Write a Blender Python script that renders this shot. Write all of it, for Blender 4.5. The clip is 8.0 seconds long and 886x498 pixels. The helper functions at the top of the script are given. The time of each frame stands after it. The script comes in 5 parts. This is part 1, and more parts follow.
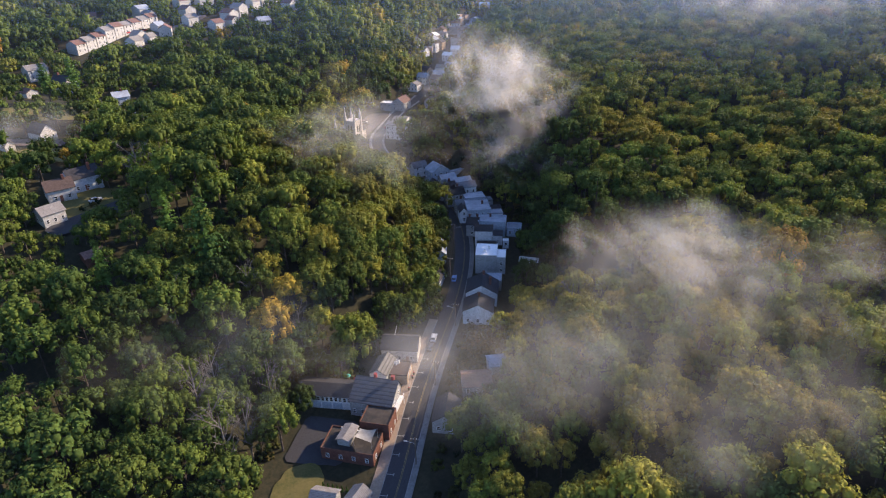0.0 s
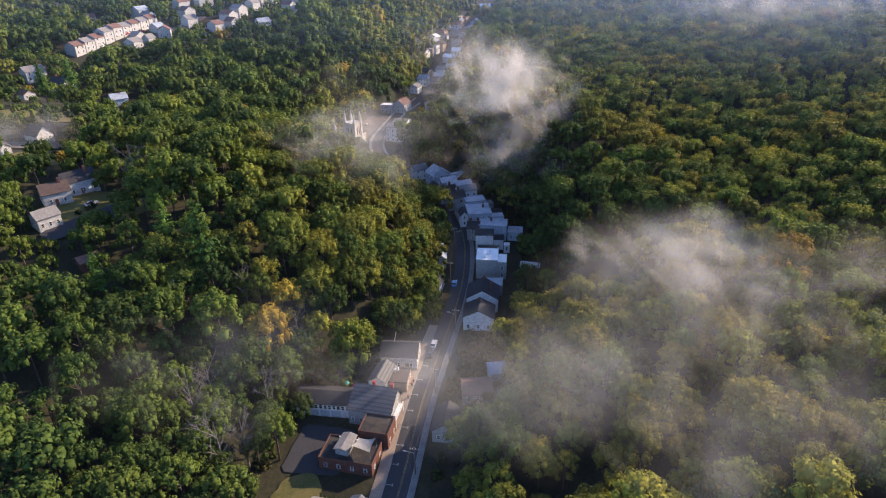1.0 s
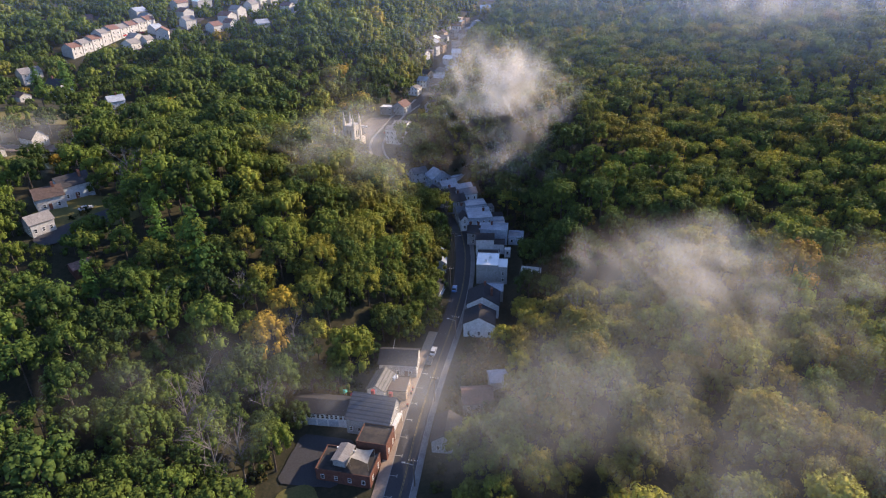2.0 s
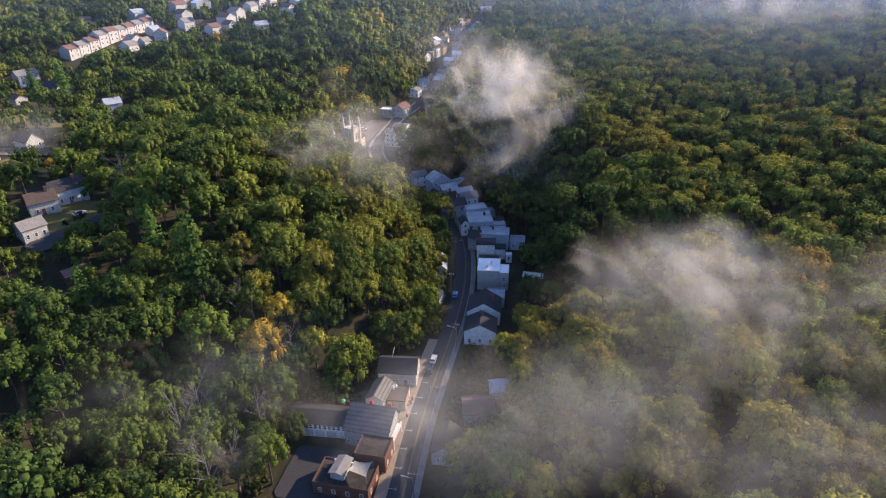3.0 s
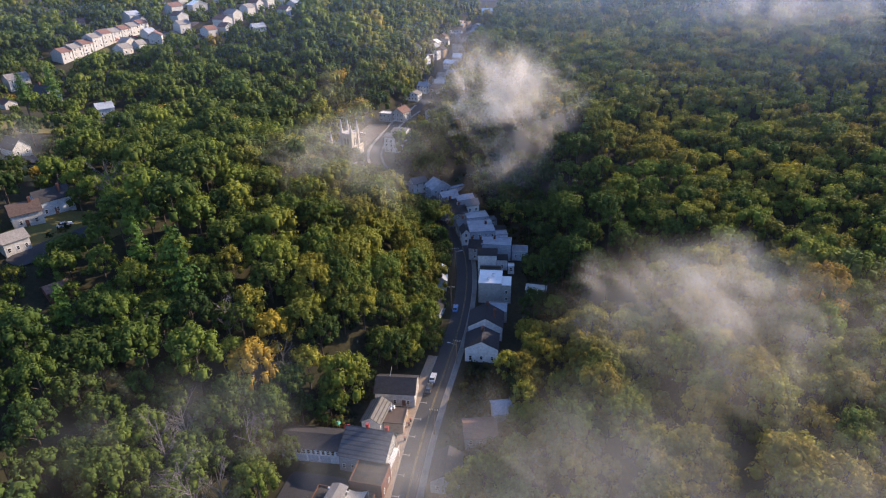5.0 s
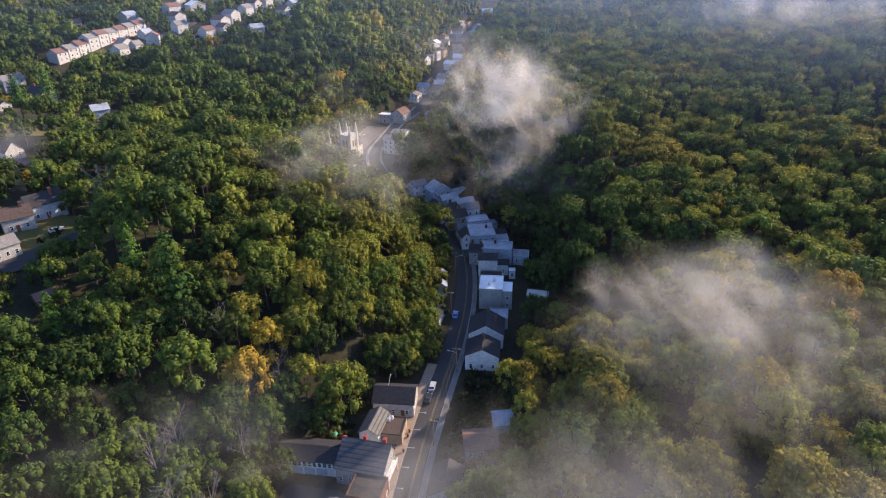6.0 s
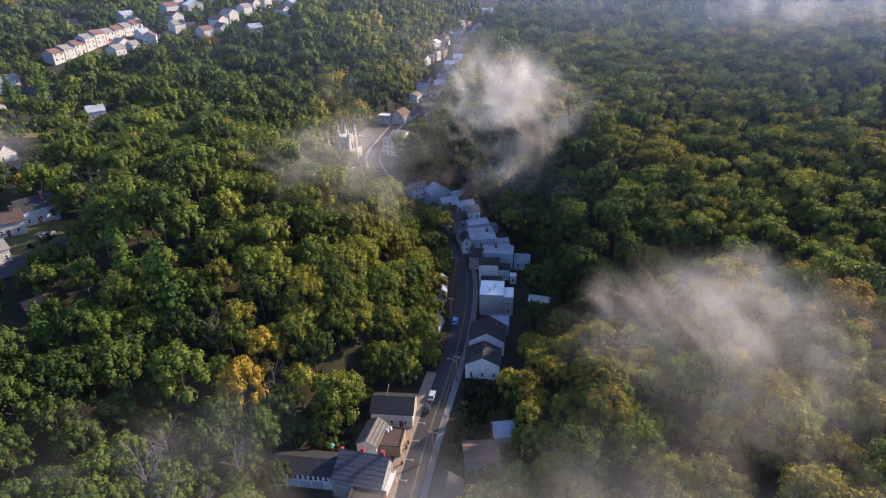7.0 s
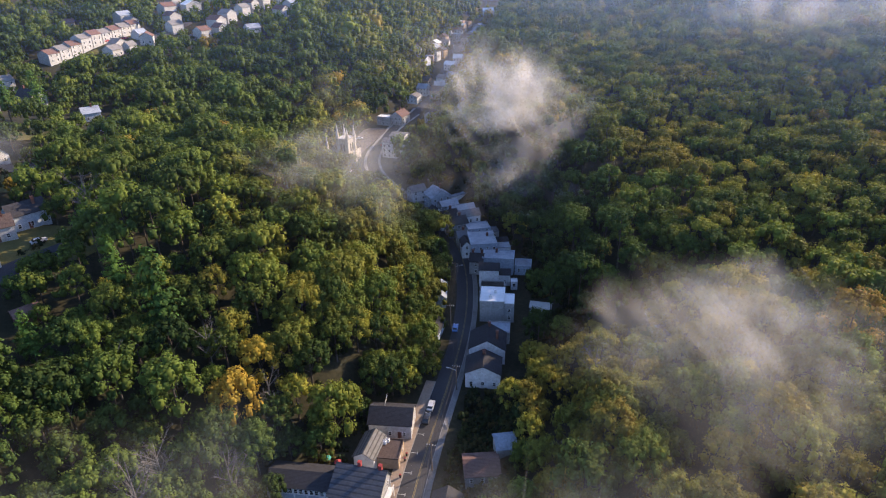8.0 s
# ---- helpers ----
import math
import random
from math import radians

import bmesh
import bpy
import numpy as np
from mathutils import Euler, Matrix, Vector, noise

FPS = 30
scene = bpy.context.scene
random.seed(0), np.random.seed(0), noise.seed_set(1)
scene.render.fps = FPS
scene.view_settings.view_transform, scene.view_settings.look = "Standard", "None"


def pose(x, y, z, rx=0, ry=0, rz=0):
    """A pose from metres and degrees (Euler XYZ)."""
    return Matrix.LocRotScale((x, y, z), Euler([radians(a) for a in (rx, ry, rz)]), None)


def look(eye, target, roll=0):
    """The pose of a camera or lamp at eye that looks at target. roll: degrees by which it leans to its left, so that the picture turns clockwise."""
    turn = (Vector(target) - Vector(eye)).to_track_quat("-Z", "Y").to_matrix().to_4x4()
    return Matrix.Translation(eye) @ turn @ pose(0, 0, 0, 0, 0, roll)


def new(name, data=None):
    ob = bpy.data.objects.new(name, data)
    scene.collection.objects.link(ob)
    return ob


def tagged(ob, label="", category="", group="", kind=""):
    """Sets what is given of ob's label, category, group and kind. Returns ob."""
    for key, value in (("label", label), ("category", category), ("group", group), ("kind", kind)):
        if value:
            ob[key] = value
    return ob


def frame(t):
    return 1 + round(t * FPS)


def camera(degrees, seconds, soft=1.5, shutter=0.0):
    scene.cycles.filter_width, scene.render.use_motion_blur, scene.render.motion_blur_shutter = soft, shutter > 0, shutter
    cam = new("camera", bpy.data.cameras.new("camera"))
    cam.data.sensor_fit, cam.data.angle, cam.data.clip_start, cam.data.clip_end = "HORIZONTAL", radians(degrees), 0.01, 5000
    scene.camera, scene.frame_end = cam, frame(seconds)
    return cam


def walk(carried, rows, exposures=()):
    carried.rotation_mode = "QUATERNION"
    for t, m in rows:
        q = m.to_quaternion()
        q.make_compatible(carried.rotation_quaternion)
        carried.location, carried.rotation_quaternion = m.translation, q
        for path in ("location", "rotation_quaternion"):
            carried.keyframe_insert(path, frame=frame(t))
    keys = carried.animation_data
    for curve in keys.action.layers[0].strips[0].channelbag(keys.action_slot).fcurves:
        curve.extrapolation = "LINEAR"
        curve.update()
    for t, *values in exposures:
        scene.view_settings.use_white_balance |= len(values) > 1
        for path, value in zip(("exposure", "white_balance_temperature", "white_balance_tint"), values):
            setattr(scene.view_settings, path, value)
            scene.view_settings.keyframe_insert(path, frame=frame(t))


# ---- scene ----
cam = camera(70.4, 8.0, soft=1.15)
PATH = [
    (0, (0.52, 0.812, 120.537), (0.415, 2.594, 119.635), -1.5),
    (0.5, (0.433, 2.299, 120.503), (0.327, 4.082, 119.603), -1.4),
    (1, (0.383, 3.911, 120.441), (0.277, 5.695, 119.542), -1.4),
    (1.5, (0.362, 5.709, 120.357), (0.256, 7.493, 119.46), -1.4),
    (3, (0.149, 11.712, 119.885), (0.041, 13.498, 118.993), -1.4),
    (3.5, (0.103, 13.894, 119.812), (-0.005, 15.682, 118.922), -1.4),
    (4, (0.018, 16.175, 119.749), (-0.091, 17.963, 118.859), -1.4),
    (4.5, (-0.085, 18.484, 119.678), (-0.194, 20.272, 118.789), -1.4),
    (6, (-0.259, 25.351, 119.254), (-0.369, 27.139, 118.365), -1.4),
    (6.5, (-0.294, 27.677, 119.183), (-0.404, 29.465, 118.293), -1.4),
    (7, (-0.31, 30.022, 119.131), (-0.421, 31.809, 118.24), -1.4),
    (7.5, (-0.312, 32.356, 119.098), (-0.423, 34.143, 118.207), -1.4),
    (8, (-0.295, 34.628, 119.073), (-0.407, 36.414, 118.181), -1.4),
]
walk(cam, [(t, look(eye, target, roll)) for t, eye, target, roll in PATH])

# ---- sky, sun, exposure ----
SUN_UP, SUN_ROUND = 25.0, 57.0          # degrees above the horizon; degrees clockwise from north (+y)
world = bpy.data.worlds.new("sky")
scene.world = world
world.use_nodes = True
sky = world.node_tree.nodes.new("ShaderNodeTexSky")
sky.sky_type, sky.sun_disc = "NISHITA", False
sky.sun_elevation, sky.sun_rotation = radians(SUN_UP), radians(SUN_ROUND)
sky.air_density, sky.dust_density, sky.ozone_density = 1.0, 0.4, 3.0
back = world.node_tree.nodes["Background"]
back.inputs["Strength"].default_value = 0.135
world.node_tree.links.new(sky.outputs[0], back.inputs["Color"])
sun_way = Vector((math.sin(radians(SUN_ROUND)) * math.cos(radians(SUN_UP)), math.cos(radians(SUN_ROUND)) * math.cos(radians(SUN_UP)), math.sin(radians(SUN_UP))))
sun = new("sun", bpy.data.lights.new("sun", "SUN"))
sun.data.energy, sun.data.angle, sun.data.color = 5.0, radians(0.6), (1.0, 0.78, 0.48)
sun.matrix_world = look(sun_way * 900, (0, 0, 0))
scene.view_settings.exposure = 1.29
scene.view_settings.use_white_balance = True
scene.view_settings.white_balance_temperature = 6000
scene.view_settings.white_balance_tint = 22
scene.cycles.transparent_max_bounces = 60


# ---- materials ----
def material(name, rough=0.8, metal=0.0):
    m = bpy.data.materials.new(name)
    m.use_nodes = True
    b = m.node_tree.nodes["Principled BSDF"]
    b.inputs["Roughness"].default_value, b.inputs["Metallic"].default_value = rough, metal
    b.inputs["Specular IOR Level"].default_value = 0.2 if rough > 0.65 else 0.5
    return m, m.node_tree.nodes, m.node_tree.links, b


def ramp(nodes, stops):
    r = nodes.new("ShaderNodeValToRGB")
    while len(r.color_ramp.elements) < len(stops):
        r.color_ramp.elements.new(0.5)
    for e, (p, c) in zip(r.color_ramp.elements, stops):
        e.position, e.color = p, (*c, 1)
    return r


def noise_node(nodes, links, scale, detail=5.0, rough=0.6, distort=0.0, coords="Object"):
    """Noise in metres: by the object's own coordinates or by the place in the world."""
    n = nodes.new("ShaderNodeTexNoise")
    n.inputs["Scale"].default_value, n.inputs["Detail"].default_value = scale, detail
    n.inputs["Roughness"].default_value, n.inputs["Distortion"].default_value = rough, distort
    if coords == "World":
        links.new(nodes.new("ShaderNodeNewGeometry").outputs["Position"], n.inputs["Vector"])
    else:
        links.new(nodes.new("ShaderNodeTexCoord").outputs[coords], n.inputs["Vector"])
    return n


def mixed(nodes, links, a, b, fac, mode="MIX"):
    m = nodes.new("ShaderNodeMix")
    m.data_type, m.blend_type = "RGBA", mode
    for socket, v in ((m.inputs[6], a), (m.inputs[7], b), (m.inputs[0], fac)):
        if hasattr(v, "links"):
            links.new(v, socket)
        else:
            socket.default_value = v if isinstance(v, float) else (*v, 1)
    return m.outputs[2]


def rough_surface(name, dark, light, fine=3.0, coarse=0.25, rough=0.85, bump=0.3, metal=0.0, coords="World", stain=None):
    """A weathered surface: two colours by fine grain, large stains over them, and a little relief."""
    m, nodes, links, b = material(name, rough, metal)
    n1 = noise_node(nodes, links, fine, 6, 0.65, coords=coords)
    n2 = noise_node(nodes, links, coarse, 4, 0.6, 0.4, coords=coords)
    r1 = ramp(nodes, ((0.3, dark), (0.7, light)))
    links.new(n1.outputs["Fac"], r1.inputs["Fac"])
    r2 = ramp(nodes, ((0.42, (0, 0, 0)), (0.68, (1, 1, 1))))
    links.new(n2.outputs["Fac"], r2.inputs["Fac"])
    stain = stain or tuple(0.6 * v for v in dark)
    gain = nodes.new("ShaderNodeMath")
    gain.operation = "MULTIPLY"
    gain.inputs[1].default_value = 0.6
    links.new(r2.outputs["Color"], gain.inputs[0])
    links.new(mixed(nodes, links, r1.outputs["Color"], stain, gain.outputs[0]), b.inputs["Base Color"])
    bp = nodes.new("ShaderNodeBump")
    bp.inputs["Strength"].default_value, bp.inputs["Distance"].default_value = bump, 0.05
    links.new(n1.outputs["Fac"], bp.inputs["Height"])
    links.new(bp.outputs["Normal"], b.inputs["Normal"])
    return m


def striped_surface(name, dark, light, period, axis, rough=0.6, metal=0.0, depth=0.04):
    """Courses, boards or ribs along one of the object's axes, with grain and stains."""
    m, nodes, links, b = material(name, rough, metal)
    tc = nodes.new("ShaderNodeTexCoord")
    sep = nodes.new("ShaderNodeSeparateXYZ")
    links.new(tc.outputs["Object"], sep.inputs[0])
    w = nodes.new("ShaderNodeMath")
    w.operation = "PINGPONG"
    w.inputs[1].default_value = period / 2
    links.new(sep.outputs["XYZ".index(axis)], w.inputs[0])
    rr = nodes.new("ShaderNodeMapRange")
    rr.inputs[1].default_value, rr.inputs[2].default_value = 0.0, period / 2
    links.new(w.outputs[0], rr.inputs[0])
    step = ramp(nodes, ((0.18, (0, 0, 0)), (0.4, (1, 1, 1))))
    links.new(rr.outputs[0], step.inputs["Fac"])
    n = noise_node(nodes, links, 1.3, 6, 0.65)
    base = mixed(nodes, links, dark, light, step.outputs["Color"])
    g = ramp(nodes, ((0.3, (0.62, 0.6, 0.58)), (0.7, (1, 1, 1))))
    links.new(n.outputs["Fac"], g.inputs["Fac"])
    links.new(mixed(nodes, links, base, g.outputs["Color"], 1.0, "MULTIPLY"), b.inputs["Base Color"])
    bp = nodes.new("ShaderNodeBump")
    bp.inputs["Strength"].default_value, bp.inputs["Distance"].default_value = 0.7, depth
    links.new(step.outputs["Color"], bp.inputs["Height"])
    links.new(bp.outputs["Normal"], b.inputs["Normal"])
    return m


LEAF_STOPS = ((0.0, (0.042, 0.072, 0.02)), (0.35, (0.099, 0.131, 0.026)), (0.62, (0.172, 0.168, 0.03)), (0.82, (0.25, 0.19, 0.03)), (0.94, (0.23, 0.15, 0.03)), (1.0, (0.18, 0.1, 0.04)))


def leaf_material(name, attribute="", stops=LEAF_STOPS):
    """Leaves: a hue for each tree, a lighter and darker leaf here and there, light coming through."""
    m, nodes, links, b = material(name, 0.75)
    if attribute:
        src = nodes.new("ShaderNodeAttribute")
        src.attribute_name = attribute
        fac = src.outputs["Fac"]
    else:
        fac = nodes.new("ShaderNodeObjectInfo").outputs["Random"]
    n = noise_node(nodes, links, 0.45, 4, 0.7, coords="World")
    add = nodes.new("ShaderNodeMath")
    add.operation = "MULTIPLY_ADD"
    add.inputs[1].default_value = 0.34
    links.new(n.outputs["Fac"], add.inputs[0])
    off = nodes.new("ShaderNodeMath")
    off.operation = "SUBTRACT"
    off.inputs[1].default_value = 0.17
    links.new(fac, off.inputs[0])
    links.new(off.outputs[0], add.inputs[2])
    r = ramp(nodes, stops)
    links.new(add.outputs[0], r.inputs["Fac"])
    isl = nodes.new("ShaderNodeNewGeometry")
    v = ramp(nodes, ((0.0, (0.78, 0.78, 0.78)), (1.0, (1.18, 1.18, 1.1))))
    links.new(isl.outputs["Random Per Island"], v.inputs["Fac"])
    col = mixed(nodes, links, r.outputs["Color"], v.outputs["Color"], 1.0, "MULTIPLY")
    if attribute:
        # each tree a little paler or deeper than the next
        own = nodes.new("ShaderNodeMath")
        own.operation = "MULTIPLY"
        own.inputs[1].default_value = 61.7
        links.new(fac, own.inputs[0])
        part_of = nodes.new("ShaderNodeMath")
        part_of.operation = "FRACT"
        links.new(own.outputs[0], part_of.inputs[0])
        depth = ramp(nodes, ((0.0, (0.62, 0.66, 0.78)), (1.0, (1.36, 1.34, 1.2))))
        links.new(part_of.outputs[0], depth.inputs["Fac"])
        col = mixed(nodes, links, col, depth.outputs["Color"], 1.0, "MULTIPLY")
    links.new(col, b.inputs["Base Color"])
    b.inputs["Specular IOR Level"].default_value = 0.06
    tr = nodes.new("ShaderNodeBsdfTranslucent")
    links.new(mixed(nodes, links, col, (1.5, 1.45, 0.6), 1.0, "MULTIPLY"), tr.inputs["Color"])
    mx = nodes.new("ShaderNodeMixShader")
    mx.inputs[0].default_value = 0.28
    links.new(b.outputs[0], mx.inputs[1])
    links.new(tr.outputs[0], mx.inputs[2])
    links.new(mx.outputs[0], nodes["Material Output"].inputs["Surface"])
    return m


def mist_material(name, density, size, low, high, colour=(0.95, 0.9, 0.82)):
    """Thin drifting droplets: what light they catch they scatter, the rest passes."""
    m, nodes, links, b = material(name)
    nodes.remove(b)
    body = nodes.new("ShaderNodeAttribute")
    body.attribute_name = "tint"
    n = noise_node(nodes, links, 1.0 / size, 5, 0.56, 1.4, coords="World")
    puff = nodes.new("ShaderNodeMapRange")
    puff.interpolation_type = "SMOOTHSTEP"
    puff.inputs[1].default_value, puff.inputs[2].default_value, puff.inputs[3].default_value, puff.inputs[4].default_value = low, high, 0.0, density
    links.new(n.outputs["Fac"], puff.inputs[0])
    mul = nodes.new("ShaderNodeMath")
    mul.operation = "MULTIPLY"
    links.new(puff.outputs[0], mul.inputs[0])
    links.new(body.outputs["Fac"], mul.inputs[1])
    dif, trl, clear = nodes.new("ShaderNodeBsdfDiffuse"), nodes.new("ShaderNodeBsdfTranslucent"), nodes.new("ShaderNodeBsdfTransparent")
    dif.inputs["Color"].default_value = trl.inputs["Color"].default_value = (*colour, 1)
    both, out = nodes.new("ShaderNodeMixShader"), nodes.new("ShaderNodeMixShader")
    both.inputs[0].default_value = 0.5
    links.new(dif.outputs[0], both.inputs[1])
    links.new(trl.outputs[0], both.inputs[2])
    links.new(mul.outputs[0], out.inputs[0])
    links.new(clear.outputs[0], out.inputs[1])
    links.new(both.outputs[0], out.inputs[2])
    links.new(out.outputs[0], nodes["Material Output"].inputs["Surface"])
    return m


def glass_material():
    m, nodes, links, b = material("window_glass", 0.08)
    b.inputs["Base Color"].default_value = (0.02, 0.025, 0.03, 1)
    b.inputs["Specular IOR Level"].default_value = 0.8
    return m


M_FLOOR = rough_surface("forest_floor", (0.018, 0.02, 0.01), (0.048, 0.042, 0.022), 0.9, 0.06, 0.95, 0.8)
M_GRASS = rough_surface("mown_grass", (0.055, 0.06, 0.018), (0.115, 0.1, 0.032), 1.6, 0.12, 0.95, 0.6, stain=(0.15, 0.12, 0.045))
M_ASPHALT = rough_surface("asphalt", (0.03, 0.03, 0.034), (0.052, 0.052, 0.057), 2.5, 0.1, 0.9, 0.2, stain=(0.05, 0.05, 0.054))
M_BROWNLOT = rough_surface("brown_asphalt", (0.1, 0.082, 0.075), (0.165, 0.138, 0.122), 1.2, 0.08, 0.9, 0.2)
# west pavement: the warm tone of sunlight is put into this tan
M_PAVE = rough_surface("sunlit_tan_paving", (0.21, 0.16, 0.115), (0.33, 0.255, 0.19), 1.8, 0.2, 0.88, 0.2, stain=(0.2, 0.16, 0.13))
M_WALK = rough_surface("grey_paving", (0.13, 0.125, 0.12), (0.22, 0.21, 0.2), 1.8, 0.2, 0.88, 0.2)
M_KERB = rough_surface("kerb_concrete", (0.2, 0.19, 0.185), (0.32, 0.31, 0.3), 3.0, 0.3, 0.85, 0.2)
M_YELLOW = rough_surface("yellow_road_paint", (0.16, 0.12, 0.05), (0.3, 0.23, 0.09), 4.0, 0.5, 0.7, 0.1)
M_LINE = rough_surface("white_road_paint", (0.24, 0.24, 0.23), (0.42, 0.42, 0.4), 4.0, 0.5, 0.7, 0.1)
# white for walls in full sun: colour dulled to hold back the glare
M_WHITE = striped_surface("white_clapboard", (0.36, 0.36, 0.36), (0.48, 0.48, 0.47), 0.2, "Z", 0.7, depth=0.02)
M_BLUEWALL = striped_surface("pale_blue_siding", (0.3, 0.36, 0.44), (0.42, 0.49, 0.58), 0.2, "Z", 0.7, depth=0.02)
M_GREYWALL = striped_surface("grey_siding", (0.26, 0.27, 0.28), (0.36, 0.37, 0.38), 0.2, "Z", 0.75, depth=0.02)
M_TAN = rough_surface("tan_stucco", (0.3, 0.22, 0.15), (0.42, 0.32, 0.22), 2.0, 0.3, 0.9, 0.2)
M_BRICK = striped_surface("red_brick", (0.095, 0.052, 0.04), (0.165, 0.075, 0.056), 0.15, "Z", 0.9, depth=0.01)
M_STONE = rough_surface("pale_stone", (0.4, 0.37, 0.33), (0.58, 0.55, 0.5), 1.1, 0.2, 0.9, 0.6)
M_SHINGLE = striped_surface("dark_shingles", (0.025, 0.026, 0.031), (0.047, 0.047, 0.054), 0.3, "Y", 0.85, depth=0.02)
M_BROWNROOF = striped_surface("brown_shingles", (0.06, 0.045, 0.04), (0.11, 0.08, 0.07), 0.3, "Y", 0.85, depth=0.02)
M_REDROOF = striped_surface("russet_shingles", (0.12, 0.07, 0.06), (0.2, 0.12, 0.1), 0.3, "Y", 0.85, depth=0.02)
M_GREYROOF = striped_surface("grey_shingles", (0.16, 0.155, 0.15), (0.25, 0.24, 0.235), 0.3, "Y", 0.85, depth=0.02)
M_BANDROOF = striped_surface("banded_slate", (0.045, 0.052, 0.066), (0.075, 0.084, 0.102), 1.1, "Y", 0.7, depth=0.03)
M_RIB = striped_surface("ribbed_metal", (0.06, 0.06, 0.06), (0.15, 0.148, 0.145), 0.9, "Y", 0.7, 0.0, 0.06)
# white lifted and blued in colour to make up for shaded walls
M_LIFTWHITE = striped_surface("shade_lifted_white_paint", (0.6, 0.62, 0.65), (0.74, 0.76, 0.79), 0.2, "Z", 0.7, depth=0.02)
# grey roofing with the blue of skylit shade put into its colour
M_FLATROOF = rough_surface("grey_membrane", (0.22, 0.25, 0.3), (0.36, 0.4, 0.46), 1.5, 0.2, 0.8, 0.1, stain=(0.12, 0.13, 0.15))
M_DARKFLAT = rough_surface("weathered_felt", (0.09, 0.1, 0.12), (0.17, 0.185, 0.21), 1.2, 0.22, 0.85, 0.1, stain=(0.06, 0.065, 0.075))
M_WHITEROOF = rough_surface("white_membrane", (0.66, 0.68, 0.7), (0.8, 0.81, 0.82), 1.2, 0.25, 0.6, 0.1, stain=(0.55, 0.56, 0.57))
M_TAR = rough_surface("tar_roof", (0.02, 0.02, 0.021), (0.04, 0.038, 0.036), 1.2, 0.3, 0.85, 0.2, stain=(0.085, 0.068, 0.055))
M_TRIM = rough_surface("white_trim", (0.68, 0.68, 0.67), (0.8, 0.8, 0.79), 3.0, 0.5, 0.6, 0.05)
M_METAL = rough_surface("galvanised_steel", (0.35, 0.36, 0.37), (0.5, 0.51, 0.52), 3.0, 0.5, 0.4, 0.05, 0.7)
M_POLE = rough_surface("weathered_pole", (0.11, 0.085, 0.065), (0.2, 0.16, 0.13), 4.0, 0.5, 0.9, 0.3)
M_WIRE = rough_surface("cable", (0.03, 0.03, 0.033), (0.06, 0.06, 0.064), 4.0, 0.5, 0.8, 0.0)
M_BARK = rough_surface("bark", (0.045, 0.036, 0.028), (0.11, 0.09, 0.075), 3.0, 0.5, 0.95, 0.8)
M_PALEBARK = rough_surface("bleached_branches", (0.1, 0.09, 0.08), (0.2, 0.18, 0.16), 3.0, 0.5, 0.95, 0.5)
M_GLASS = glass_material()
M_LEAF = leaf_material("tree_leaves", "tint")
M_PINE = leaf_material("pine_needles", "tint", ((0.0, (0.04, 0.085, 0.02)), (0.5, (0.07, 0.13, 0.03)), (1.0, (0.11, 0.17, 0.04))))
# near-black leaf colours: the shade beneath the trees is put into them
M_SHADEBUSH = leaf_material("undergrowth", "tint", ((0.0, (0.012, 0.02, 0.008)), (0.6, (0.03, 0.042, 0.012)), (1.0, (0.07, 0.055, 0.02))))
M_TYRE = rough_surface("rubber", (0.015, 0.015, 0.015), (0.03, 0.03, 0.03), 6.0, 1.0, 0.8, 0.1)
CAR_PAINT = {}
for _n, _c in (("black", (0.02, 0.02, 0.022)), ("white", (0.7, 0.7, 0.7)), ("blue", (0.05, 0.16, 0.42)), ("red", (0.4, 0.03, 0.03)), ("silver", (0.4, 0.41, 0.43))):
    _m, _, _, _b = material(_n + "_car_paint", 0.3)
    _b.inputs["Base Color"].default_value = (*_c, 1)
    _b.inputs["Coat Weight"].default_value = 0.5
    CAR_PAINT[_n] = _m
M_CANVAS = rough_surface("white_canvas", (0.42, 0.41, 0.39), (0.55, 0.54, 0.51), 2.0, 0.4, 0.8, 0.1)
M_REDTILE = rough_surface("red_clay", (0.22, 0.035, 0.035), (0.33, 0.06, 0.055), 3.0, 0.5, 0.8, 0.2)
M_TEAL = rough_surface("teal_canvas", (0.05, 0.25, 0.22), (0.08, 0.34, 0.3), 3.0, 0.5, 0.8, 0.1)


# ---- the lie of the land ----
def curve(y, ys, vs):
    """A softened line through a few stations of the plan."""
    y = np.asarray(y, dtype=float)
    return sum(np.interp(y + o, ys, vs) for o in (-9, -4.5, 0, 4.5, 9)) / 5


def street_x(y):
    return curve(y, (60, 113, 145, 168, 181, 203, 225, 247, 268, 285, 305, 328, 345, 362, 380, 406, 430, 449, 465, 500, 520, 600, 650, 700, 760, 800),
                 (-28, -19.5, -16.5, -12.8, -10.2, -6.6, -4.8, -5.4, -9.0, -15, -27, -43, -53, -59, -61, -57, -54, -47, -42, -35, -32, -27, -17, -9, 5, 14))


def street_z(y):
    y = np.asarray(y, dtype=float)
    return 0.04 * (y - 190) + 0.05 * np.maximum(y - 460, 0)


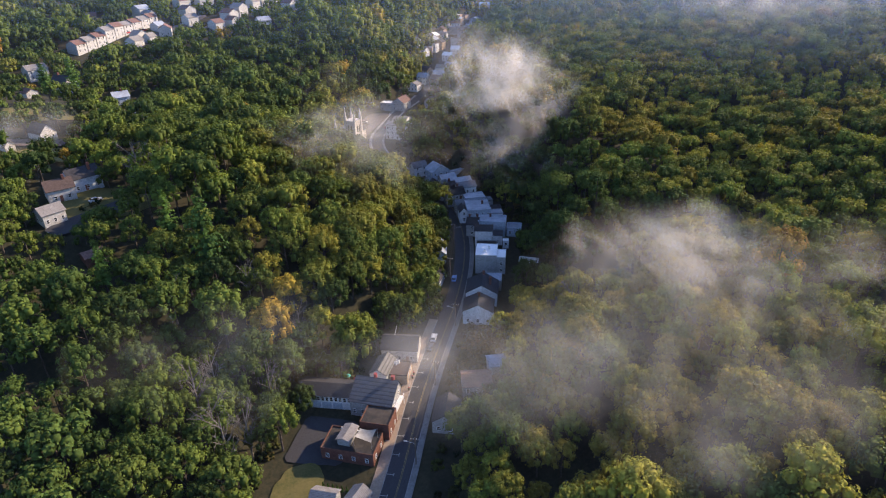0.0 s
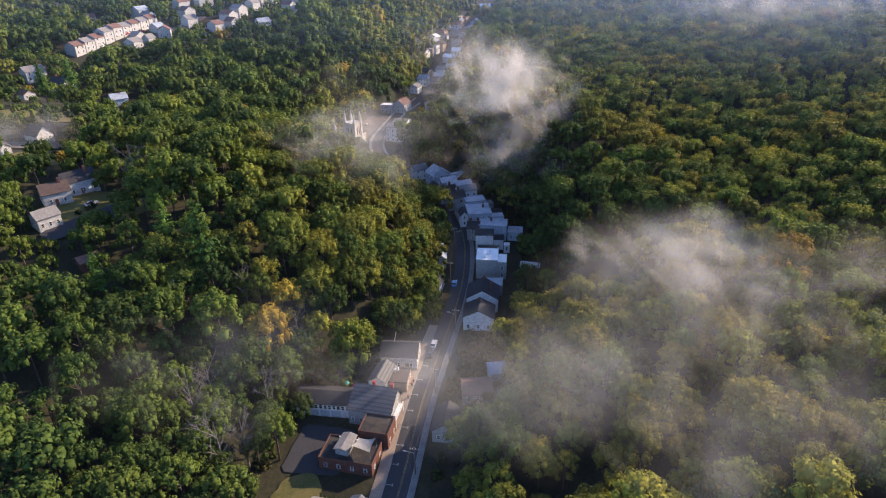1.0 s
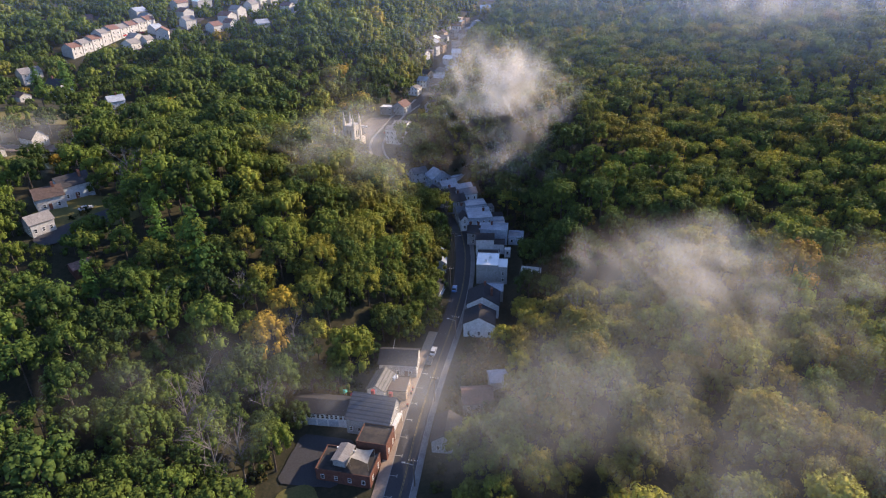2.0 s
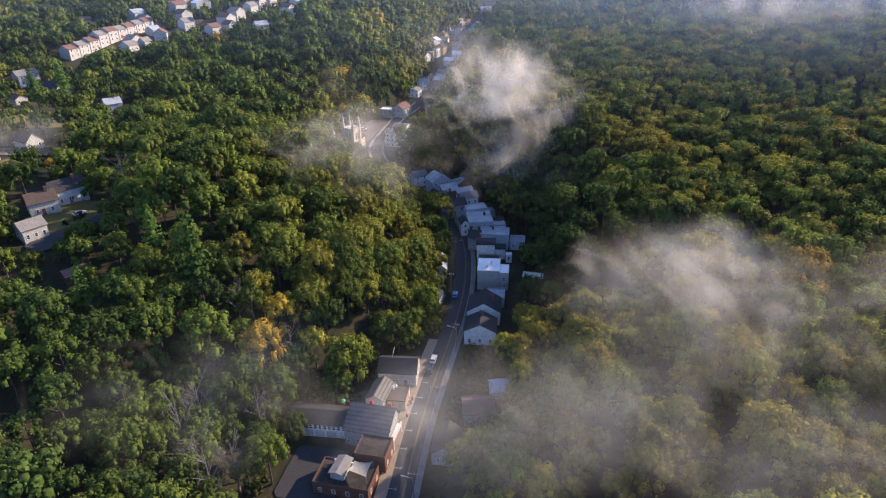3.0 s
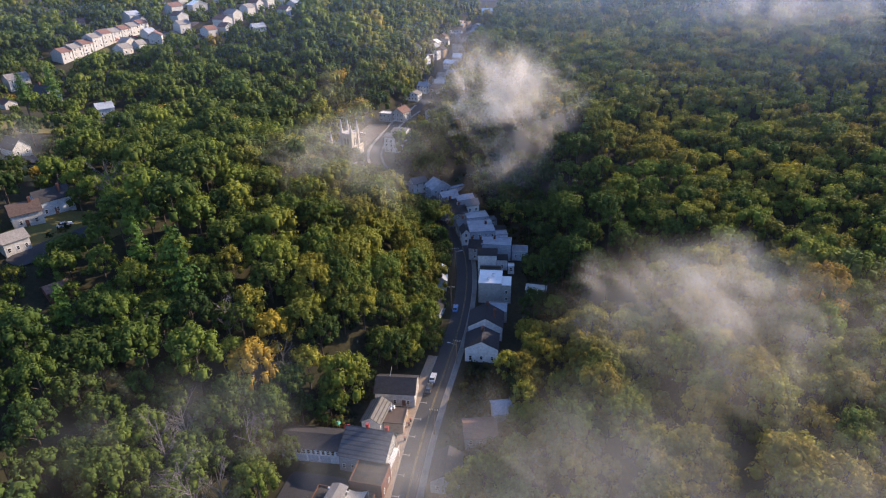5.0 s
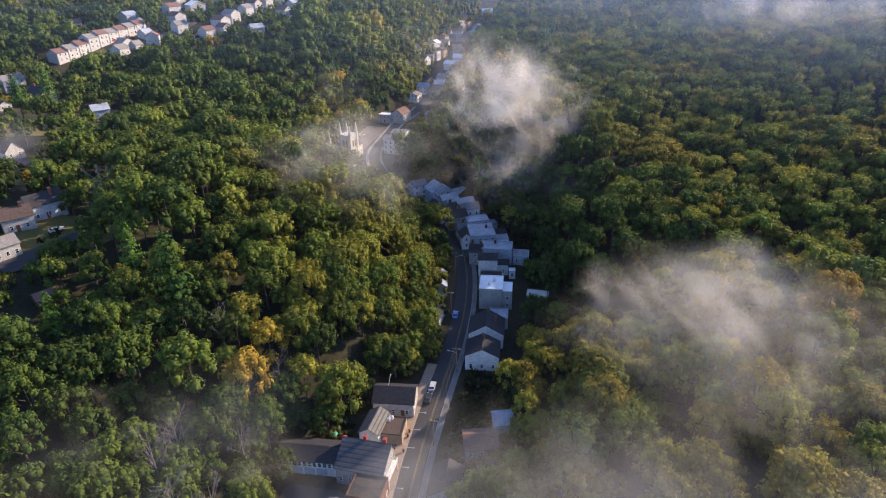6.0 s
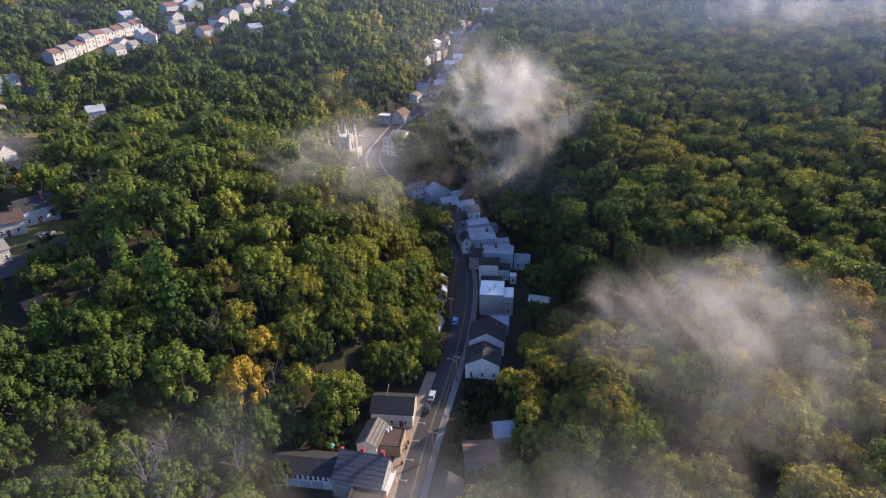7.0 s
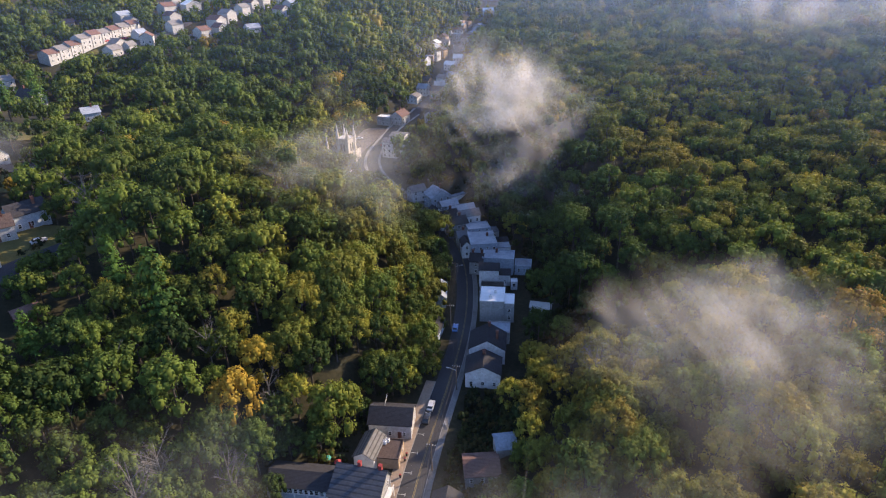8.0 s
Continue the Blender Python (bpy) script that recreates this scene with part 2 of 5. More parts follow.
def ground_z(x, y):
    """The valley with the street on its floor, a steep wooded bank west of it and a gentler one east of it."""
    x, y = np.clip(np.asarray(x, dtype=float), -900, 900), np.clip(np.asarray(y, dtype=float), -200, 1200)
    d = x - street_x(y)
    a = np.maximum(-d, 0)
    toe = curve(y, (100, 125, 150, 168, 185, 230, 300, 330, 400, 460, 520), (50, 44, 33, 22, 13, 11, 24, 36, 36, 15, 13))
    steep = curve(y, (100, 150, 185, 230, 280, 330, 420, 460, 500), (0.8, 0.95, 1.25, 1.35, 0.7, 0.42, 0.55, 1.0, 1.3))
    t = np.maximum(a - toe, 0)
    west = 36 * (1 - np.exp(-steep * t / 36)) + 0.06 * np.maximum(t - 50, 0) + 0.05 * np.maximum(y - 250, 0) * np.clip((a - 40) / 60, 0, 1)
    toe = curve(y, (100, 170, 195, 300, 330, 400, 470), (15, 15, 25, 27, 20, 18, 14))
    t = np.maximum(d - toe, 0)
    east = 0.25 * t - 0.07 * np.maximum(t - 90, 0) + 4 * (1 - np.exp(-t / 12))
    # a steep shoulder above the terrace's yards
    east = east + 9 * np.exp(-((t - 50) / 20) ** 2) * np.clip((y - 185) / 30, 0, 1) * np.clip((400 - y) / 60, 0, 1)
    roll = 1.4 * np.sin(x / 31 + 0.7) * np.cos(y / 27) * np.clip((np.abs(d) - 40) / 40, 0, 1)
    return street_z(y) + west + east + roll

# ---- mesh helpers ----
def mesh_object(name, verts, faces, mat, parent=None, label=""):
    me = bpy.data.meshes.new(name)
    me.from_pydata([tuple(v) for v in verts], [], [tuple(f) for f in faces])
    me.update()
    me.materials.append(mat)
    ob = new(name, me)
    if parent:
        ob.parent = parent
    return tagged(ob, label)


def part(name, bm, mat, parent=None, label=""):
    me = bpy.data.meshes.new(name)
    bmesh.ops.recalc_face_normals(bm, faces=bm.faces)
    bm.to_mesh(me)
    bm.free()
    me.materials.append(mat)
    ob = new(name, me)
    if parent:
        ob.parent = parent
    return tagged(ob, label)


def add_box(bm, x0, x1, y0, y1, z0, z1):
    v = [bm.verts.new(p) for p in ((x0, y0, z0), (x1, y0, z0), (x1, y1, z0), (x0, y1, z0), (x0, y0, z1), (x1, y0, z1), (x1, y1, z1), (x0, y1, z1))]
    for f in ((3, 2, 1, 0), (4, 5, 6, 7), (0, 1, 5, 4), (1, 2, 6, 5), (2, 3, 7, 6), (3, 0, 4, 7)):
        bm.faces.new([v[i] for i in f])


def box_mesh(x0, x1, y0, y1, z0, z1):
    bm = bmesh.new()
    add_box(bm, x0, x1, y0, y1, z0, z1)
    return bm


def prism(bm, outline, axis, a, b):
    """A closed outline pulled from a to b along an axis ('x': outline in y, z; 'y': outline in x, z; 'z': in x, y)."""
    def at(p, s):
        return {"x": (s, p[0], p[1]), "y": (p[0], s, p[1]), "z": (p[0], p[1], s)}[axis]
    one, two = [bm.verts.new(at(p, a)) for p in outline], [bm.verts.new(at(p, b)) for p in outline]
    bm.faces.new(one)
    bm.faces.new(two[::-1])
    for i in range(len(outline)):
        j = (i + 1) % len(outline)
        bm.faces.new((one[i], two[i], two[j], one[j]))


def add_rod(bm, p, q, r0, r1, n=6):
    """A tapered rod from p to q."""
    p, q = Vector(p), Vector(q)
    turn = (q - p).to_track_quat("Z", "Y").to_matrix()
    rings = []
    for c, r in ((p, r0), (q, r1)):
        rings.append([bm.verts.new(c + turn @ Vector((r * math.cos(a), r * math.sin(a), 0))) for a in (2 * math.pi * k / n for k in range(n))])
    for k in range(n):
        bm.faces.new((rings[0][k], rings[0][(k + 1) % n], rings[1][(k + 1) % n], rings[1][k]))
    bm.faces.new(rings[0][::-1])
    bm.faces.new(rings[1])


def thing(name, label, category, m, group=""):
    ob = new(name)
    ob.matrix_world = m
    ob.empty_display_size = 0.5
    return tagged(ob, label, category, group)


def quad_mesh(name, verts, quads, mat, tint=None):
    """A large mesh of four-sided faces from arrays."""
    me = bpy.data.meshes.new(name)
    me.vertices.add(len(verts))
    me.vertices.foreach_set("co", np.ascontiguousarray(verts, dtype=np.float32).ravel())
    me.loops.add(4 * len(quads))
    me.loops.foreach_set("vertex_index", np.ascontiguousarray(quads, dtype=np.int32).ravel())
    me.polygons.add(len(quads))
    me.polygons.foreach_set("loop_start", np.arange(0, 4 * len(quads), 4, dtype=np.int32))
    if tint is not None:
        me.attributes.new("tint", "FLOAT", "POINT").data.foreach_set("value", np.ascontiguousarray(tint, dtype=np.float32))
    me.update(calc_edges=True)
    me.materials.append(mat)
    return me


def grid_quads(nx, ny):
    i = (np.arange(ny - 1)[:, None] * nx + np.arange(nx - 1)[None]).ravel()
    return np.stack((i, i + 1, i + nx + 1, i + nx), 1)


# ---- ground, street, pavements ----
gx = np.concatenate((np.linspace(-4200, -420, 22)[:-1], np.arange(-420, -110, 7.0), np.arange(-110, 90, 3.5), np.arange(90, 420, 7.0), np.linspace(420, 4200, 22)))
gy = np.concatenate((np.linspace(-4000, 40, 22)[:-1], np.arange(40, 480, 4.0), np.arange(480, 900, 8.0), np.linspace(900, 4600, 24)))
GX, GY = np.meshgrid(gx, gy)
gv = np.stack((GX, GY, ground_z(GX, GY)), -1).reshape(-1, 3)
ground = new("ground", quad_mesh("ground", gv, grid_quads(len(gx), len(gy)), M_FLOOR))
ground.data.polygons.foreach_set("use_smooth", np.ones(len(ground.data.polygons), dtype=bool))
tagged(ground, "leaf-littered brown forest floor of a wooded valley", "ground", kind="structure")


def half_width(y):
    return curve(y, (60, 165, 200, 450, 490, 900), (3.1, 3.1, 3.0, 3.2, 2.4, 2.2))


def ribbon(name, y0, y1, a, b, low, high, mat, label, category, step=4.0):
    """A strip with thickness that follows the street; a and b give its edges as offsets from the centre line."""
    ys = np.arange(y0, y1 + 0.1, step)
    cx, cz = street_x(ys), street_z(ys)
    tx = np.gradient(cx, ys)
    ln = np.hypot(1, tx)
    verts, faces = [], []
    for k, y in enumerate(ys):
        nx, ny = 1 / ln[k], -tx[k] / ln[k]
        for off, h in ((a(y), low), (b(y), low), (b(y), high), (a(y), high)):
            verts.append((cx[k] + nx * off, y + ny * off, cz[k] + h))
    for k in range(len(ys) - 1):
        for s in range(4):
            p, q = 4 * k + s, 4 * k + (s + 1) % 4
            faces.append((p, q, q + 4, p + 4))
    faces += [(3, 2, 1, 0), tuple(4 * (len(ys) - 1) + s for s in range(4))]
    ob = mesh_object(name, verts, faces, mat)
    bm = bmesh.new()
    bm.from_mesh(ob.data)
    bmesh.ops.recalc_face_normals(bm, faces=bm.faces)
    bm.to_mesh(ob.data)
    bm.free()
    return tagged(ob, label, category, kind="structure")


hw = half_width
ribbon("road", 60, 728, lambda y: -float(hw(y)), lambda y: float(hw(y)), -0.3, 0.06, M_ASPHALT, "dark asphalt village street along the valley floor", "road")
ribbon("pavement", 60, 186, lambda y: -float(hw(y)) - 3.0, lambda y: -float(hw(y)) - 0.15, -0.3, 0.19, M_PAVE, "worn sunlit concrete pavement beside the street", "pavement")
ribbon("pavement", 60, 330, lambda y: float(hw(y)) + 0.15, lambda y: float(hw(y)) + 1.7, -0.3, 0.19, M_WALK, "narrow concrete pavement beside the street", "pavement")
ribbon("kerb", 60, 186, lambda y: -float(hw(y)) - 0.15, lambda y: -float(hw(y)), -0.3, 0.2, M_KERB, "pale concrete kerb along the street", "kerb")
ribbon("kerb", 60, 330, lambda y: float(hw(y)), lambda y: float(hw(y)) + 0.15, -0.3, 0.2, M_KERB, "pale concrete kerb along the street", "kerb")
ribbon("kerb", 330, 460, lambda y: float(hw(y)), lambda y: float(hw(y)) + 1.3, -0.3, 0.22, M_KERB, "broad pale concrete kerb by the church", "kerb")
ribbon("kerb", 345, 470, lambda y: -float(hw(y)) - 1.6, lambda y: -float(hw(y)), -0.3, 0.22, M_KERB, "broad pale concrete kerb by the church car park", "kerb")
for off in (0.35, 0.65):
    ribbon("centre_line", 60, 330, lambda y: float(hw(y)) * 0.1 + off - 0.06, lambda y: float(hw(y)) * 0.1 + off + 0.06, 0.0, 0.066, M_YELLOW, "worn double yellow centre line", "road marking")
for y in np.arange(104, 172, 6.6):
    x = float(street_x(y)) - float(hw(y))
    bm = box_mesh(0.0, 1.9, -0.08, 0.08, 0, 0.012)
    add_box(bm, 1.74, 1.9, -0.5, 0.5, 0.001, 0.013)
    ob = part("parking_mark", bm, M_LINE)
    ob.matrix_world = pose(x, y, float(street_z(y)) + 0.062, math.degrees(math.atan(0.04)), 0, -6)
    tagged(ob, "white painted parking bay mark on asphalt", "road marking", "parking marks along the street", "structure")


def patch(name, cx, cy, rx, ry, rz, lift, mat, label, category, wobble=0.15, seed=1, square=0.0, n=12):
    """A piece of open ground that lies on the land: a rounded or squarish sheet."""
    rng = np.random.default_rng(seed)
    ph = rng.uniform(0, 6.28, 3)
    rings, seg = n, 36
    verts, faces = [], []
    for r in range(rings + 1):
        for s in range(seg):
            a = 2 * math.pi * s / seg
            k = (r / rings) * (1 + wobble * (math.sin(2 * a + ph[0]) * 0.5 + math.sin(3 * a + ph[1]) * 0.4 + math.sin(7 * a + ph[2]) * 0.2))
            ca, sa = math.cos(a), math.sin(a)
            sq = (1 - square) + square / max(abs(ca), abs(sa))
            px, py = k * sq * ca * rx, k * sq * sa * ry
            c, q = math.cos(radians(rz)), math.sin(radians(rz))
            wx, wy = cx + c * px - q * py, cy + q * px + c * py
            verts.append((wx, wy, float(ground_z(wx, wy)) + lift))
    for r in range(rings):
        for s in range(seg):
            a, b = r * seg + s, r * seg + (s + 1) % seg
            faces.append((a, b, b + seg, a + seg))
    return tagged(mesh_object(name, verts, faces, mat), label, category, kind="structure")


patch("parking_lot", -41, 128, 8, 8.5, -8, 0.25, M_ASPHALT, "dark asphalt yard behind the brick buildings", "yard", 0.05, 3, 0.9)
patch("lawn", -44, 113, 6.5, 6, 10, 0.3, M_GRASS, "patchy sunlit lawn at the wood's edge", "lawn", 0.2, 4, 0.4)
patch("church_car_park", -71, 398, 7.4, 29, -12, 0.35, M_BROWNLOT, "empty pinkish-grey car park behind the church", "car park", 0.05, 5, 0.85)
patch("lawn", -205, 291, 20, 15, 30, 0.5, M_GRASS, "sunlit yellowish lawn between hilltop houses", "lawn", 0.2, 6, 0.4)
patch("lawn", -172, 238, 15, 9, 20, 0.5, M_GRASS, "shaded mown lawn beside a hilltop lane", "lawn", 0.2, 7, 0.3)
patch("lane", -192, 249, 26, 4, 12, 0.7, M_BROWNLOT, "grey paved lane between hilltop houses", "lane", 0.03, 8, 0.8)
patch("driveway", -127, 186, 4, 14, -28, 0.6, M_ASPHALT, "shaded grey driveway on the hilltop", "driveway", 0.05, 9, 0.7)
patch("lawn", -130, 196, 17, 12, 0, 0.4, M_GRASS, "dim lawn round a hilltop house", "lawn", 0.2, 10, 0.3)
patch("lane", -215, 452, 40, 4, 72, 0.9, M_BROWNLOT, "grey street between hilltop row houses", "lane", 0.03, 11, 0.85)
patch("lane", -180, 500, 62, 4, 74, 0.9, M_BROWNLOT, "grey street climbing through the hilltop village", "lane", 0.03, 12, 0.85)
patch("lawn", -225, 436, 26, 12, 70, 0.6, M_GRASS, "short grass behind hilltop row houses", "lawn", 0.15, 13, 0.5)
patch("lawn", -282, 462, 30, 9, 30, 0.6, M_GRASS, "strip of sunlit grass on the hilltop", "lawn", 0.15, 14, 0.5)


# ---- houses ----
def window(parent, w, h, frame_mat=None):
    fr = bmesh.new()
    t = 0.09
    for x0, x1, z0, z1 in ((-w / 2, w / 2, 0, t), (-w / 2, w / 2, h - t, h), (-w / 2, -w / 2 + t, t, h - t), (w / 2 - t, w / 2, t, h - t), (-w / 2 + t, w / 2 - t, h / 2 - 0.03, h / 2 + 0.03)):
        add_box(fr, x0, x1, -0.07, 0.02, z0, z1)
    ob = part("window", fr, frame_mat or M_TRIM, parent)
    part("pane", box_mesh(-w / 2 + t * 0.9, w / 2 - t * 0.9, -0.03, 0.02, t * 0.9, h - t * 0.9), M_GLASS, ob)
    return ob


def house(name, label, x, y, w, d, h, rz=0, roof="gable_x", rise=2.5, wall=None, top=None, wins=None, chimneys=(), z=None, ridge=0.5, over=0.35, group="", door="", winsize=(0.95, 1.4), category="house", rim=0.35, flue=None):
    """A house: walls, a gabled or flat roof, windows by side (s, n, e, w: columns, rows), chimneys at (x, y), a door on one side."""
    wall, top = wall or M_WHITE, top or M_SHINGLE
    zb = float(ground_z(x, y)) if z is None else z
    t = thing(name, label, category, pose(x, y, zb, 0, 0, rz), group)
    lo, hx, hy = -2.5, w / 2, d / 2
    bm = bmesh.new()
    if roof == "flat":
        add_box(bm, -hx, hx, -hy, hy, lo, h - 0.1)
        part("wall", bm, wall, t)
        part("roof", box_mesh(-hx + 0.2, hx - 0.2, -hy + 0.2, hy - 0.2, h - 0.1, h), top, t)
        bm = bmesh.new()
        for a in ((-hx - 0.05, hx + 0.05, -hy - 0.05, -hy + 0.2), (-hx - 0.05, hx + 0.05, hy - 0.2, hy + 0.05), (-hx - 0.05, -hx + 0.2, -hy + 0.2, hy - 0.2), (hx - 0.2, hx + 0.05, -hy + 0.2, hy - 0.2)):
            add_box(bm, *a, h - 0.1, h + rim)
        part("parapet", bm, wall if rim > 0.3 else top, t)
    else:
        along, across = (hx, hy) if roof == "gable_x" else (hy, hx)
        r = -across + 2 * across * ridge
        prism(bm, ((-across, lo), (across, lo), (across, h), (r, h + rise), (-across, h)), "x" if roof == "gable_x" else "y", -along, along)
        part("wall", bm, wall, t)
        thick = 0.16
        for side in (-1, 1):
            run = (r + across) if side < 0 else (across - r)
            sl = rise / run
            e = side * (across + over)
            ze = h - sl * over
            bm = bmesh.new()
            prism(bm, ((r, h + rise + 0.02), (r, h + rise + 0.02 + thick), (e, ze + 0.02 + thick), (e, ze + 0.02)), "x" if roof == "gable_x" else "y", -along - over, along + over)
            if roof != "gable_x":
                # courses run along the eaves: turn the part so that its own y lies across them
                bm.transform(Matrix.Rotation(radians(-90), 4, "Z"))
            ob = part("roof", bm, top, t)
            if roof != "gable_x":
                ob.matrix_local = Matrix.Rotation(radians(90), 4, "Z")
    for side, (cols, rows) in (wins or {}).items():
        span, out, turn = {"s": (w, -hy, 0), "n": (w, hy, 180), "e": (d, hx, 90), "w": (d, -hx, -90)}[side][0:3]
        ww, wh = winsize
        for r in range(rows):
            for c in range(cols):
                u = (c + 0.5) / cols * span - span / 2
                zz = 0.95 + r * 2.75
                ob = window(t, ww, wh)
                px, py = {"s": (u, -hy), "n": (-u, hy), "e": (hx, u), "w": (-hx, -u)}[side]
                ob.matrix_local = pose(px, py, zz, 0, 0, turn)
    if door:
        ob = part("door", box_mesh(-0.5, 0.5, -0.06, 0.02, 0.0, 2.1), M_BRICK, t)
        ob.matrix_local = pose(*{"s": (hx * 0.45, -hy), "n": (0, hy), "e": (hx, -hy * 0.1), "w": (-hx, -hy * 0.1)}[door], 0.15, 0, 0, {"s": 0, "n": 180, "e": 90, "w": -90}[door])
    for cx, cy in chimneys:
        bm = box_mesh(cx - 0.4, cx + 0.4, cy - 0.4, cy + 0.4, h - 0.4, h + (0 if roof == "flat" else rise) + 1.2)
        add_box(bm, cx - 0.48, cx + 0.48, cy - 0.48, cy + 0.48, h + (0 if roof == "flat" else rise) + 1.2, h + (0 if roof == "flat" else rise) + 1.38)
        part("chimney", bm, flue or M_BRICK, t, "red brick chimney")
    return t


KEEP_OUT = []           # circles of the plan (x, y, radius) in which no tree grows


def plot(*args, clear=1.0, **kw):
    t = house(*args, **kw)
    KEEP_OUT.append((args[2], args[3], 0.5 * math.hypot(args[4], args[5]) * clear + 2.0))
    return t


# the cluster west of the street, south end
plot("house", "white clapboard house with a dark shingle roof beside the street", -23.4, 165.8, 11.4, 8.4, 4.6, -3, "gable_x", 2.4, M_WHITE, M_SHINGLE, {"e": (3, 1), "s": (3, 1)}, (), z=-1.0, door="s")
plot("shop_annex", "low flat-roofed tan annex beside a white house", -22.6, 154.8, 5.6, 7.0, 3.0, -5, "flat", 0, M_TAN, M_BROWNROOF, {"e": (2, 1)}, (), z=-1.2, rim=0.25)
plot("barn", "shed with a ribbed metal gable roof", -27.9, 154.8, 5.4, 8.6, 4.0, -12, "gable_y", 1.7, M_TRIM, M_RIB, {}, (), z=-1.4, category="shed")
plot("house", "large building with banded slate roof and red chimneys", -28.2, 141.6, 12.2, 9.4, 5.0, -11, "gable_x", 3.4, M_GREYWALL, M_BANDROOF, {"s": (5, 1), "e": (2, 2)}, ((-0.6, 2.6), (4.6, 2.6)), z=-1.9, ridge=0.76, door="e", flue=M_REDTILE)
plot("workshop", "long white workshop with a row of small dark windows", -41.3, 144.3, 18.5, 7.6, 4.6, -5, "gable_x", 1.6, M_LIFTWHITE, M_SHINGLE, {}, (), z=-2.0, clear=0.6)
plot("shop", "flat-roofed red brick building beside a yard", -32.2, 124.8, 14.4, 8.4, 3.7, -10, "flat", 0, M_BRICK, M_TAR, {"s": (4, 1), "e": (2, 1)}, (), z=-2.7, door="e")
plot("shop", "dark-roofed brick building with patched tar roof", -26.3, 132.8, 8.2, 7.2, 4.9, -10, "flat", 0, M_BRICK, M_TAR, {"e": (2, 1)}, (), z=-2.3)
plot("cottage", "small cottage with a pale grey roof", -36.0, 107.4, 6.0, 5.2, 3.0, -10, "gable_x", 1.6, M_GREYWALL, M_GREYROOF, {"s": (2, 1)}, (), z=-3.3)
plot("cottage", "small cottage with a pale grey gable roof", -28.2, 107.0, 5.0, 6.2, 3.0, -24, "gable_y", 1.6, M_GREYWALL, M_GREYROOF, {"e": (2, 1)}, (), z=-3.3)
# east of the street, south end
plot("house", "grey gabled house with a white side wall beside the pavement", -7.6, 136.2, 6.8, 9.6, 3.9, -5, "gable_y", 2.2, M_GREYWALL, M_SHINGLE, {"s": (2, 1), "e": (3, 1), "w": (3, 1)}, (), z=-2.2)
plot("house", "low house with a russet roof in misty shade", 0.6, 149.6, 8.4, 7.4, 3.2, 6, "gable_x", 1.8, M_GREYWALL, M_REDROOF, {"s": (3, 1), "e": (2, 1)}, (), z=-0.8)
plot("garage", "small garage with a pale grey metal roof", 6.6, 155.5, 5.0, 5.5, 2.6, 10, "gable_x", 1.0, M_WHITE, M_FLATROOF, {}, ())
# gabled houses and the terrace east of the street
plot("house", "white gabled house with a dark shingle roof in blue shade", 1.4, 186.2, 10.2, 8.4, 5.2, -4, "gable_y", 2.6, M_LIFTWHITE, M_SHINGLE, {"s": (3, 1), "w": (3, 2)}, ((0.0, 2.0),), z=-0.3, door="w")
plot("house", "white gabled house with a dark shingle roof", 2.8, 198.2, 11.0, 9.6, 5.2, -4, "gable_y", 3.2, M_LIFTWHITE, M_SHINGLE, {"s": (3, 1), "w": (3, 2)}, ((0.3, 3.4), (2.9, -1.0)), z=0.2)
plot("house", "grey lean-to house in a terrace", 6.6, 206.8, 7.0, 6.4, 4.0, -4, "flat", 0, M_GREYWALL, M_FLATROOF, {"s": (2, 1)}, (), z=0.6)
plot("apartment_block", "tall grey building with a bright white flat roof", 4.7, 220.3, 8.2, 9.6, 8.0, -4, "flat", 0, M_GREYWALL, M_WHITEROOF, {"w": (3, 3)}, (), z=1.2, rim=0.2)
plot("house_extension", "grey extension with a bright white flat roof", 10.4, 218.6, 3.2, 6.4, 7.2, -4, "flat", 0, M_GREYWALL, M_WHITEROOF, {"s": (1, 2)}, (), z=1.2, rim=0.2)
plot("house", "dark-roofed terraced house between taller neighbours", 4.8, 231.4, 8.6, 8.4, 4.0, -4, "flat", 0, M_GREYWALL, M_TAR, {"w": (3, 1)}, (), z=1.5)
plot("house", "white terraced house with a dark gable roof", 3.8, 240.9, 7.2, 5.6, 7.0, -2, "gable_x", 1.5, M_LIFTWHITE, M_SHINGLE, {"e": (2, 2), "w": (2, 2)}, (), z=1.9)
plot("house_extension", "small white rear wing of a terraced house", 9.6, 241.0, 4.0, 4.6, 4.6, -2, "gable_x", 1.0, M_LIFTWHITE, M_SHINGLE, {"s": (1, 1)}, (), z=2.0)
plot("shed", "small white backyard shed", 12.9, 237.2, 2.4, 2.6, 2.8, -2, "flat", 0, M_LIFTWHITE, M_WHITEROOF, {"s": (1, 1)}, (), z=2.2, category="shed")
plot("house", "long terraced house with a pale grey flat roof", 7.6, 250.6, 11.8, 7.4, 6.6, -6, "flat", 0, M_BLUEWALL, M_FLATROOF, {"s": (3, 1)}, ((-1.0, 2.0),), z=2.3)
plot("house_extension", "pale grey rear block of a terraced house", 17.0, 249.3, 6.2, 6.0, 3.4, -6, "flat", 0, M_BLUEWALL, M_FLATROOF, {"s": (2, 1)}, (), z=2.6)
plot("house", "narrow house with a dark gable roof and chimneys", -0.7, 250.0, 5.0, 7.0, 5.6, -8, "gable_x", 2.0, M_GREYWALL, M_SHINGLE, {"w": (2, 2), "s": (1, 2)}, ((-1.6, 0.2), (1.8, 0.2)), z=2.2)
plot("shed", "pale canvas-roofed shelter in the dark yard", 21.5, 222.4, 7.0, 4.0, 2.0, -12, "gable_x", 0.9, M_BLUEWALL, M_CANVAS, {}, (), z=1.6, category="shed", clear=1.5)
